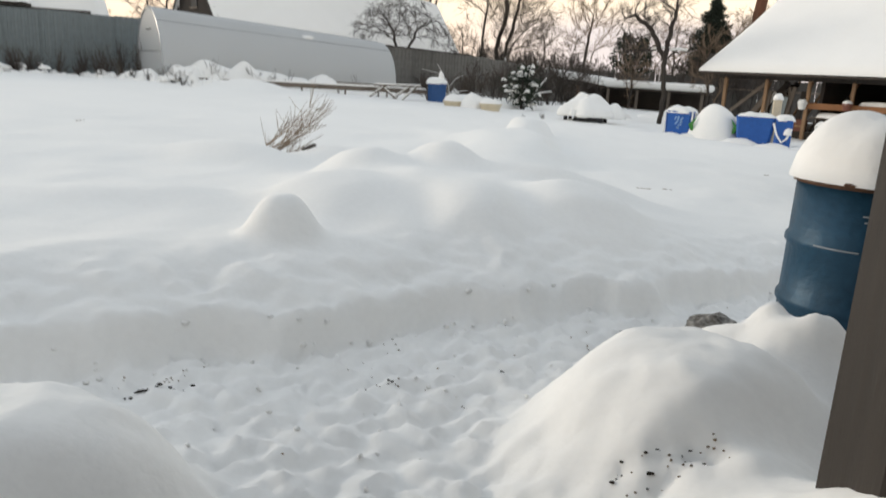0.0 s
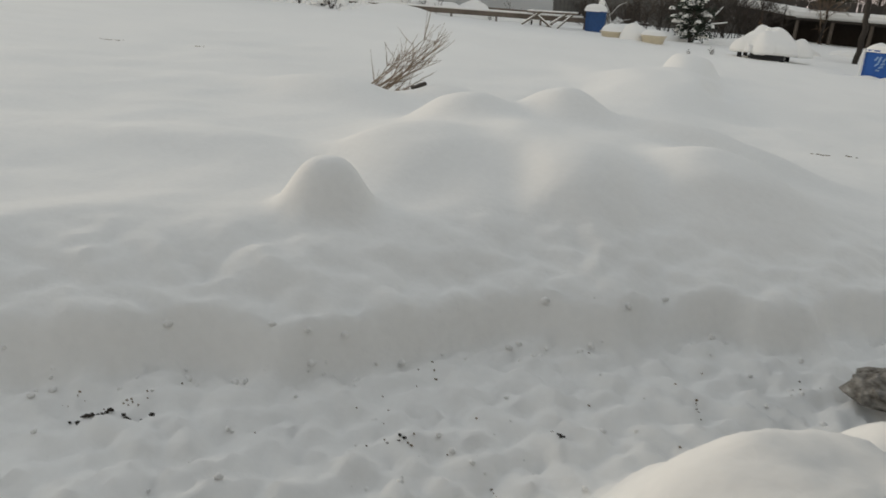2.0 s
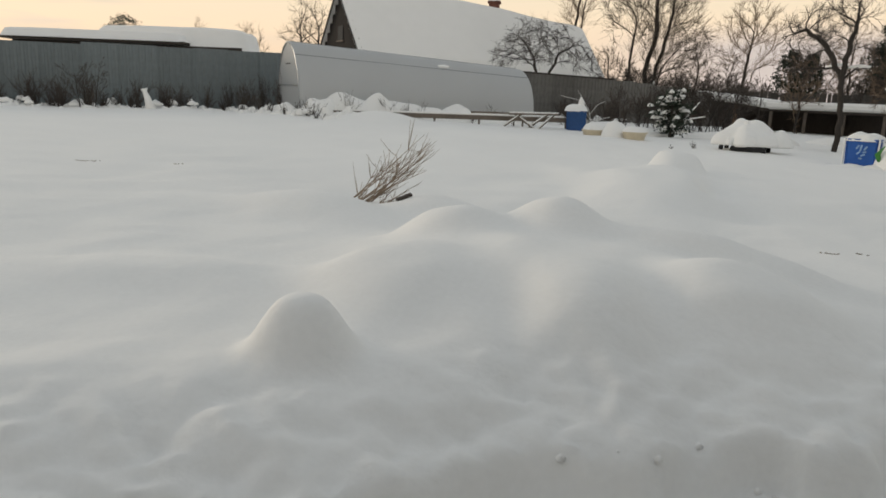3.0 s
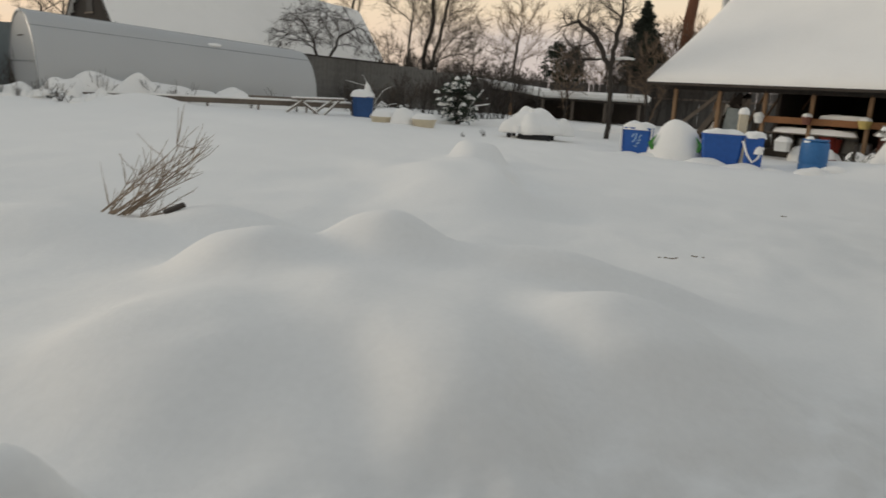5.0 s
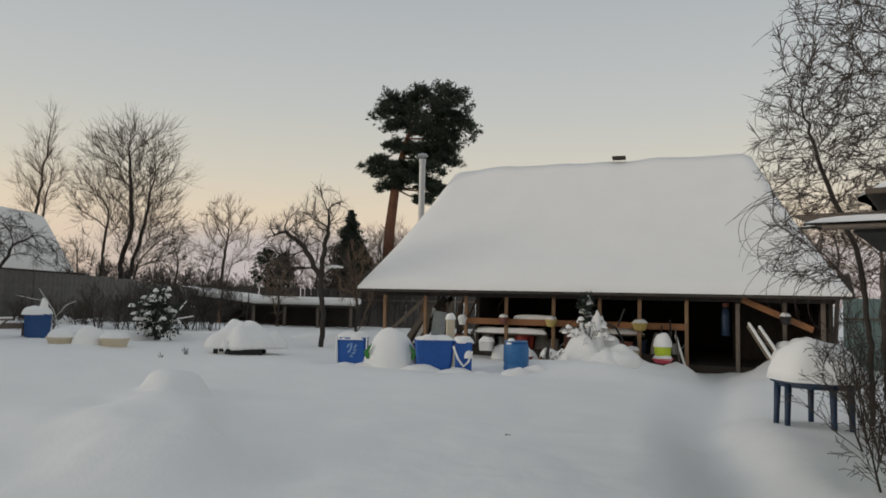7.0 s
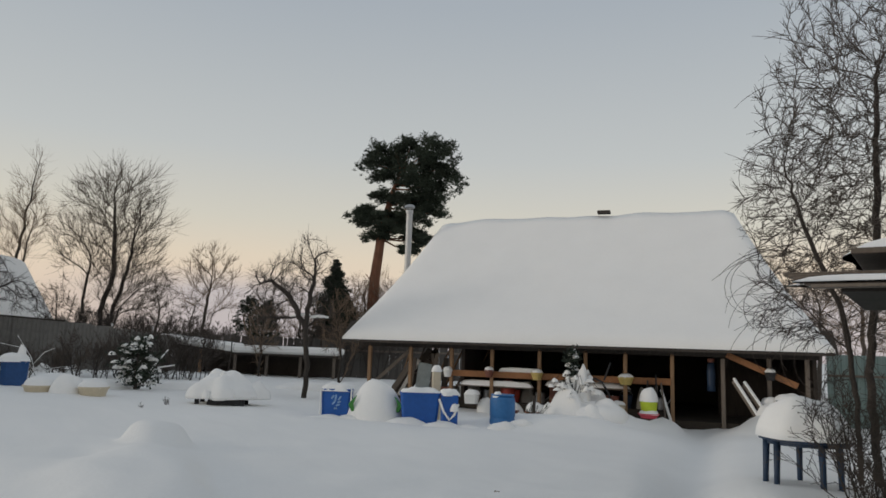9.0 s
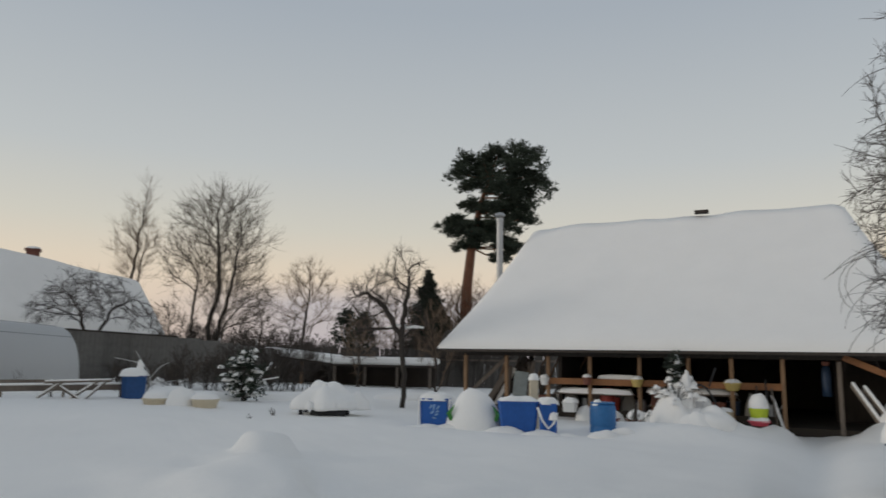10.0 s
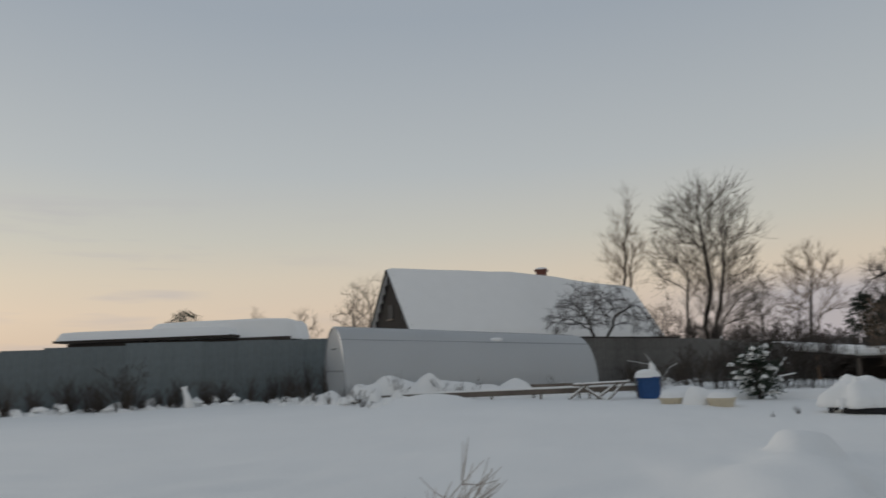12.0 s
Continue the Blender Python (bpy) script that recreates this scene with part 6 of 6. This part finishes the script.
# toy stack: pink dish, lime pail, snow
ty = barn_thing("garden_pail", "lime green pail in a pink basin under snow", "pail", 8.6, -0.25, 0.17)
ty.scale = (0.82, 0.82, 0.9)
part("basin", Shape().lathe([(0.22, 0.0), (0.30, 0.10), (0.32, 0.11), (0.32, 0.13)], 22), PINK, ty, "pink plastic basin")
part("snow_layer", Shape().mound((0, 0, 0.10), 0.31, 0.31, 0.14, 0, 37, 4, 0.2, 10, 0.0), SNOW_CAP, ty, smooth=True)
part("pail", Shape().lathe([(0.23, 0.20), (0.26, 0.45), (0.27, 0.455), (0.27, 0.47)], 22), LIME, ty, "lime green plastic pail")
part("snow_cap", Shape().mound((0, 0, 0.45), 0.28, 0.28, 0.38, 0, 39, 2.8, 0.1, 12, 0.0), SNOW_CAP, ty, smooth=True)
for k, (u, t_, h, mat) in enumerate(((8.55, 0, 1.15, WOOD_DARK), (8.8, 2, 1.3, RUBBER), (9.0, 6, 1.1, WOOD_OLD), (9.15, 16, 0.95, SNOW_CAP), (8.7, -4, 1.0, WOOD_OLD))):
    tl = barn_thing("garden_tool", "long-handled garden tool leaning on the barn rail", "tool", u, 0.3, None, "garden tools")
    part("shaft", Shape().tube([(0.10 * math.sin(radians(t_)) + 0.0, -0.15, 0), (-math.sin(radians(t_)) * h, 0.12, h)], 0.022 if k < 3 else 0.035, 6), mat, tl)
    if k < 3:
        part("blade", Shape().box((0, -0.16, 0.08), (0.16, 0.03, 0.2)), RUST, tl)
# coat hung by the door
ct = barn_thing("hung_coat", "dark blue work coat hung beside the dark doorway", "coat", 10.12, 0.95, 0.85)
cs = Shape()
cs.lathe([(0.03, 0.75), (0.09, 0.70), (0.11, 0.45), (0.10, 0.2), (0.11, 0.0)][::-1], 14)
part("cloth", cs, BLUE_DARK, ct, smooth=True)
part("collar", Shape().lathe([(0.05, 0.74), (0.09, 0.76), (0.09, 0.84), (0.04, 0.85)], 12), BROWN_POT, ct)
# snowy slats and boxes right of the door
sl = barn_thing("snowy_ladder", "snow-covered wooden ladder leaning beside the dark doorway", "ladder", 10.62, 0.2)
for k, o in enumerate((0.0, 0.24)):
    part("stile", Shape().beam((0.0 + o, 0.1, 1.18 - o * 0.3), (0.66 + o, -0.3, 0.05), 0.06, 0.11), WOOD_OLD, sl)
    part("snow_cover", Shape().beam((0.0 + o, 0.08, 1.25 - o * 0.3), (0.66 + o, -0.33, 0.12), 0.08, 0.06, 0.02), SNOW_CAP, sl)
for k in range(4):
    q = k / 3
    part("rung", Shape().tube([(0.06 + q * 0.5, 0.08 - 0.3 * q, 1.05 - 0.85 * q), (0.32 + q * 0.5, 0.08 - 0.3 * q, 0.99 - 0.85 * q)], 0.02, 6), WOOD_OLD, sl)
for k, (u, v, w, h, mat) in enumerate(((11.45, 0.35, 0.40, 0.62, YELLOW), (11.85, 0.25, 0.60, 0.80, WOOD_DARK), (12.3, 0.4, 0.4, 0.6, WOOD_OLD))):
    bx = barn_thing("storage_box", "old storage box under snow beside the barn", "box", u, v, None, "storage boxes")
    part("body", tapered_box(w, 0.4, h, 0.92, 0.03), mat, bx)
    part("snow_cap", Shape().mound((0, 0, h - 0.02), w * 0.55, 0.24, 0.18, 0, 90 + k, 3, 0.3, 10, 0.0, 4), SNOW_CAP, bx, smooth=True)

# ---- round table with its snow ----
tx, ty_ = 8.98, 8.84
tabl = thing("round_table", "round blue garden table under a deep dome of snow", "table", (tx, ty_, 0.0), -59)
part("tabletop", Shape().lathe([(0.52, 0.705), (0.54, 0.71), (0.54, 0.735), (0.52, 0.74), (0.02, 0.74)], 40), BLUE_DARK, tabl)
for a in (201, 229, 100, 292, 320):
    x, y = 0.47 * math.cos(radians(a)), 0.47 * math.sin(radians(a))
    part("leg", Shape().tube([(x * 1.07, y * 1.07, -0.2), (x * 1.03, y * 1.03, 0.35), (x, y, 0.71)], [0.034, 0.037, 0.046], 8), BLUE_DARK, tabl, smooth=True)
part("apron", Shape().lathe([(0.46, 0.66), (0.48, 0.66), (0.48, 0.705), (0.46, 0.705)], 30, close=False), BLUE_DARK, tabl)
part("snow_cap", Shape().mound((0, 0, 0.738), 0.545, 0.545, 0.46, 0, 44, 2.9, 0.30, 26, 0.0), SNOW_CAP, tabl, "deep dome of snow", smooth=True)

# ---- green outbuilding at the edge ----
gb = thing("green_shed", "small green boarded shed with snow on layered eaves", "shed", (6.62, 6.36, 0), -66)
bdm = mesh_of("board", Shape().box((0, 0, 1.12), (0.115, 0.03, 2.3), 0, 0.006), GREEN_WALL)
for k in range(22):
    ob = new("board", bdm)
    ob.parent = gb
    ob.matrix_basis = pose(0.06 + k * 0.12, 0.0, 0.0)
for k in range(14):
    ob = new("board", bdm)
    ob.parent = gb
    ob.matrix_basis = pose(0.0, 0.07 + k * 0.12, 0.0, 0, 0, 90)
part("core", Shape().box((1.35, 0.9, 1.12), (2.6, 1.7, 2.2)), WOOD_DARK, gb)
part("corner_board", Shape().box((-0.005, -0.005, 1.12), (0.10, 0.10, 2.3)), GREEN_WALL, gb)
part("soffit", Shape().box((1.1, 0.55, 2.30), (3.2, 2.3, 0.14)), WOOD_DARK, gb)
for k in range(6):
    part("eave_slat", Shape().box((1.10 - 0.06 * k, -1.08 + k * 0.15, 2.23 + 0.035 * k), (3.5, 0.12, 0.025), 0, 0.004), WOOD_OLD, gb)
part("snow_cover", Shape().mound((0.9, -0.78, 2.27), 1.65, 0.36, 0.06, 0, 47, 5, 0.6, 14, 0.0, 5), SNOW_CAP, gb, smooth=True)
part("roof_edge", Shape().box((1.1, 0.75, 2.60), (3.1, 2.0, 0.05)), WOOD_OLD, gb)
part("snow_cover", Shape().mound((1.1, 0.75, 2.62), 1.6, 1.02, 0.20, 0, 49, 4, 0.2, 14, 0.0, 5), SNOW_CAP, gb, smooth=True)

# ---- willow-like tree and shrub at the edge ----
crowned_tree("garden_tree", "large leafless tree with a dense tangle of drooping twigs", T(10.4, 8.7),
             [[(0, 0, -0.3), (-0.05, 0, 1.5), (0.12, 0.1, 3.4), (0.2, 0.1, 5.6)], [(-0.2, 0, -0.3), (-0.22, 0, 1.2), (-0.35, -0.1, 2.3), (-0.75, -0.2, 3.4), (-1.0, -0.2, 4.4)], [(0.5, 0.1, -0.3), (0.5, 0.1, 2.4), (0.7, 0.2, 5.0)], [(-0.25, 0, 1.7), (-0.75, -0.2, 2.3), (-1.35, -0.3, 2.75)]],
             [(0.35, 0, 4.7, 1.75, 1.6, 3.0, 2500), (-0.85, 0, 3.9, 0.80, 0.9, 1.3, 900), (-0.9, 0, 2.5, 0.72, 0.7, 0.75, 380), (1.5, 0.9, 2.4, 1.1, 0.9, 1.5, 900)], BARK_DARK, TWIG_DARK, 404, 0.12, 0.06, 0.20, 0.0058, 0.060, 2, 0.34, 40, 0.05, rz=-62.0)
vines = Shape()
rvn = random.Random(12)
for k in range(46):
    x, y, z = rvn.uniform(-1.3, 0.5), rvn.uniform(-0.6, 0.4), rvn.uniform(1.9, 3.2)
    ang, bend, q = rvn.uniform(2.2, 3.6), rvn.uniform(0.10, 0.34), [(x, y, z)]
    for i in range(rvn.randint(7, 13)):
        x, z, y = x + 0.13 * math.cos(ang), z + 0.13 * math.sin(ang), y + rvn.gauss(0, 0.02)
        ang += bend
        q.append((x, y, z))
    vines.tube(q, [0.006 * (1 - 0.6 * i / len(q)) for i in range(len(q))], 3, cap=False)
for x, z, dx, dz, bend in ((-0.8, 4.9, -0.13, 0.05, 0.20), (-0.5, 5.6, -0.12, 0.08, 0.13), (-0.8, 3.1, -0.12, 0.06, 0.13), (-0.9, 3.3, -0.14, -0.02, 0.05), (-0.3, 6.0, -0.10, 0.10, 0.05)):
    ang, q = math.atan2(dz, dx), [(x, 0, z)]
    for i in range(11):
        x, z = x + 0.12 * math.cos(ang), z + 0.12 * math.sin(ang)
        ang += bend
        q.append((x, 0.02 * i, z))
    vines.tube(q, [0.009 * (1 - 0.06 * i) for i in range(len(q))], 4, cap=False)
solo("climbing_vine", vines, TWIG_DARK, "leafless looping vine stems hanging from the garden tree", "vine", T(10.4, 8.7), -62, kind="stuff")


def leafy_shrub(label, at, h, seed, stems, spread, leaves, width):
    """A bare shrub that has kept clusters of withered leaves."""
    ob = bare_tree("edge_shrub", label, at, h, seed, BARK_DARK, TWIG_DARK, stems, spread, radius=0.014, kids=(8, 6, 4), ratio=(0.5, 0.5, 0.5), angle=(24, 34, 45), lift=(0.04, 0.05, 0.0), crook=0.16, thin=0.003, category="shrub")
    for c in ob.children:
        tagged(c, kind="stuff")
    rng, s = random.Random(seed), Shape()
    for k in range(leaves):
        a, r = rng.uniform(0, 6.28), width * math.sqrt(rng.random())
        z = h * (0.12 + 0.85 * rng.random())
        needles(s, rng, (r * math.cos(a) * (0.4 + 0.6 * z / h), r * math.sin(a) * (0.4 + 0.6 * z / h), z), 0.06, 12, 0.06, 1.3)
    tagged(part("withered_foliage", s, TWIG_DARK, ob, "shrivelled dark leaves"), kind="stuff")


leafy_shrub("dark bare shrub with shrivelled leaves by the green shed", T(6.68, 5.83), 1.45, 71, 14, 7, 900, 0.36)
leafy_shrub("dark bare shrub with shrivelled leaves by the green shed", T(6.8, 5.6), 1.6, 73, 9, 14, 160, 0.45)
leafy_shrub("tall dark tangle of dry stems beside the green shed", T(8.56, 6.84), 2.0, 75, 16, 9, 1000, 0.42)
leafy_shrub("tall dark tangle of dry stems behind the round table", T(9.7, 6.9), 2.0, 74, 10, 12, 240, 0.6)
stalks("edge_twigs", "low arching bare twigs over the snow", T(6.25, 5.95), 72, 12, 0.95, 0.6, TWIG_DARK, (-0.6, 0.35), 0.005, 6, 0.24, 0.6, TWIG_DARK)

# fence behind the green shed
gf = thing("garden_fence", "pale green sheet fence beyond the barn", "fence", (19.10, 14.43, 0), -35)
gsheet = mesh_of("sheet", sheet(1.18, 1.9), material("pale_green_sheet", (0.20, 0.27, 0.25), 0.55, 0.25, 0.4, 6, 0.1, metal=0.1))
for k in range(12):
    ob = new("sheet", gsheet)
    ob.parent = gf
    ob.matrix_basis = pose(k * 1.15, 0.012 * (k % 2), 0.0)
part("rail", Shape().box((6.9, -0.04, 1.35), (13.8, 0.05, 0.06)), WOOD_OLD, gf)

# drifts that close over the feet of the blue containers
for k, (x, y, rx, h) in enumerate(((6.35, 17.85, 0.30, 0.13), (6.85, 17.55, 0.28, 0.16), (7.65, 16.75, 0.30, 0.20), (8.25, 16.28, 0.30, 0.19), (8.75, 16.05, 0.2, 0.12), (9.33, 15.62, 0.24, 0.22), (9.75, 15.55, 0.2, 0.16))):
    solo("snow_drift", Shape().mound((0, 0, 0), rx * 1.5, rx * 0.7, h * 0.75, 0, 120 + k, 1.6, 0.3, 10, 0.1), SNOW_CAP, "small drift against a blue container", "snow", (x, y, gz(x, y) - 0.03), FACE, "container drifts", smooth=True)

# ---- stores under the barn roof ----
rq = random.Random(91)
for k in range(16):
    u, v = 2.9 + 0.39 * k + rq.uniform(-0.1, 0.1), rq.uniform(1.0, 1.5)
    kind = k % 4
    z0 = 0.29 if u < 8.9 else 0.09
    if kind == 0:
        it = barn_thing("stored_box", "dusty wooden box stored under the barn roof", "box", u, v, z0, "barn stores")
        w = rq.uniform(0.3, 0.5)
        part("body", tapered_box(w, 0.3, rq.uniform(0.3, 0.55), 0.97, 0.02), rq.choice((WOOD_OLD, BROWN_POT)), it)
        part("batten", Shape().box((0, -0.16, 0.15), (w, 0.02, 0.05)), WOOD_NEW, it)
    elif kind == 1:
        it = barn_thing("stored_bucket", "old plastic bucket stored under the barn roof", "bucket", u, v, z0, "barn stores")
        part("body", Shape().lathe([(0.13, 0), (0.17, 0.32), (0.18, 0.33), (0.18, 0.35), (0.16, 0.35)], 18), rq.choice((BLUE_DARK, WHITE, RED)), it)
        part("handle", Shape().tube([(0.17 * math.cos(a * 0.314), -0.05, 0.33 + 0.13 * math.sin(a * 0.314)) for a in range(11)], 0.006, 5), ZINC, it)
    elif kind == 2:
        it = barn_thing("stored_sack", "slumped grey sack stored under the barn roof", "sack", u, v, z0, "barn stores")
        part("body", Shape().mound((0, 0, 0), 0.24, 0.18, 0.5, 0, k, 3.0, 0.35, 10, 0.02), SACK, it, smooth=True)
        part("tie", Shape().lathe([(0.05, 0.46), (0.07, 0.48), (0.05, 0.52)], 10), STRAW, it)
    else:
        it = barn_thing("stored_can", "dull metal watering can under the barn roof", "can", u, v, z0, "barn stores")
        part("body", Shape().lathe([(0.15, 0), (0.15, 0.28), (0.13, 0.30), (0.08, 0.31)], 18), ZINC, it)
        part("spout", Shape().tube([(0.14, 0, 0.06), (0.30, -0.03, 0.22), (0.36, -0.04, 0.34)], [0.03, 0.02, 0.018], 8), ZINC, it)
        part("handle", Shape().tube([(-0.14, 0, 0.08), (-0.24, 0, 0.18), (-0.12, 0, 0.30)], 0.012, 6), ZINC, it)
for k in range(7):
    it = barn_thing("rafter_pole", "pole stored against the barn's inner wall", "pole", 0.9 + 0.33 * k, 2.2 + 0.1 * k, 0.29, "rafter poles")
    part("pole", Shape().tube([(0, 0, 0), (0.35 + 0.08 * k, 0.3, 1.6)], [0.04, 0.03], 7), rq.choice((WOOD_OLD, WOOD_NEW)), it)
for k, (x, y, h) in enumerate(((2.2, 29.5, 1.5), (3.6, 30.5, 1.7), (5.2, 31.0, 1.6), (6.4, 32.5, 1.5), (0.9, 28.6, 1.2), (3.0, 30.2, 2.0), (4.4, 31.2, 2.3), (5.6, 31.8, 2.6), (6.2, 31.4, 2.4), (7.1, 32.6, 2.6))):
    bare_tree("garden_bush", "leafless garden bush before the old fence", T(x, y), h, 700 + k, BARK_DARK, TWIG_DARK if k > 4 else TWIG, 6, 16, radius=0.02, kids=(8, 6, 4), angle=(35, 38, 38), thin=0.005, group="garden bushes", category="bush")


# snowy twigs by the barrel and the small conifer, weeds round the bed
def snowy_branch(name, label, at, lines, r):
    ob = thing(name, label, "branch", at)
    for pts in lines:
        part("stem", Shape().tube(pts, [r, r * 0.8, r * 0.5], 6), BARK_DARK, ob)
        up = [(a, b, c + r * 1.1) for a, b, c in pts]
        part("snow_cover", Shape().tube(up, [r * 0.95, r * 1.1, r * 0.7], 6), SNOW_CAP, ob, smooth=True)
    return ob


snowy_branch("leaning_branch", "snow-lined bare branch leaning beside the conifer", T(3.95, 25.4, -0.05), (((0, 0, 0.2), (0.25, -0.1, 0.65), (0.58, -0.15, 1.12)), ((0.05, 0, 0.25), (0.35, -0.1, 0.60), (0.80, -0.1, 0.68))), 0.026)
snowy_branch("snowy_twigs", "thin bare twigs lined with snow behind the barrel", T(1.40, 26.9, -0.05), (((0, 0, 0.0), (-0.2, 0, 0.7), (-0.6, 0, 1.32)), ((-0.1, 0, 0.3), (-0.5, 0.1, 0.98), (-1.15, 0.1, 1.12)), ((-0.15, 0, 0.5), (0.1, 0, 0.85), (0.35, 0, 0.98)), ((0, 0, 0.1), (0.3, 0, 0.4), (0.55, 0, 0.45))), 0.009)
stalks("currant_bush", "small dark leafless bush before the greenhouse", T(-5.2, 24.1), 731, 16, 0.85, 0.55, TWIG_DARK, (0.2, 0), 0.008, 6)
for k, (x, y, h) in enumerate(((-6.25, 23.3, 0.9), (-6.6, 21.4, 0.40), (-6.9, 21.9, 0.5), (-6.3, 21.2, 0.25), (-7.2, 22.2, 0.55), (-7.8, 22.0, 0.4), (-4.6, 24.0, 0.5), (-8.4, 22.4, 0.6), (-9.0, 22.9, 0.7), (-9.6, 23.1, 0.6))):
    stalks("dry_weeds", "dry weeds poking from snow beside the greenhouse", T(x, y), 740 + k, 12, h, 0.4, TWIG_DARK if k % 2 else TWIG, (0, 0), 0.008, 5, group="greenhouse weeds")
lumps = Shape()
rv = random.Random(91)
for k in range(150):
    x = rv.uniform(-9.8, -5.9)
    y = 22.6 - (x + 7.5) * 0.35 + rv.gauss(0, 0.45)
    lumps.mound((x, y, gz(x, y) - 0.03 + rv.uniform(0, 0.18) * (rv.random() < 0.3)), rv.uniform(0.06, 0.26), rv.uniform(0.05, 0.18), rv.uniform(0.03, 0.16), rv.uniform(0, 90), rv.uniform(0, 50), 1.8, 0.7, 5, 0.05)
solo("brush_snow", lumps, SNOW_CAP, "lumpy snow over brush at the greenhouse corner", "snow", kind="stuff", smooth=True)
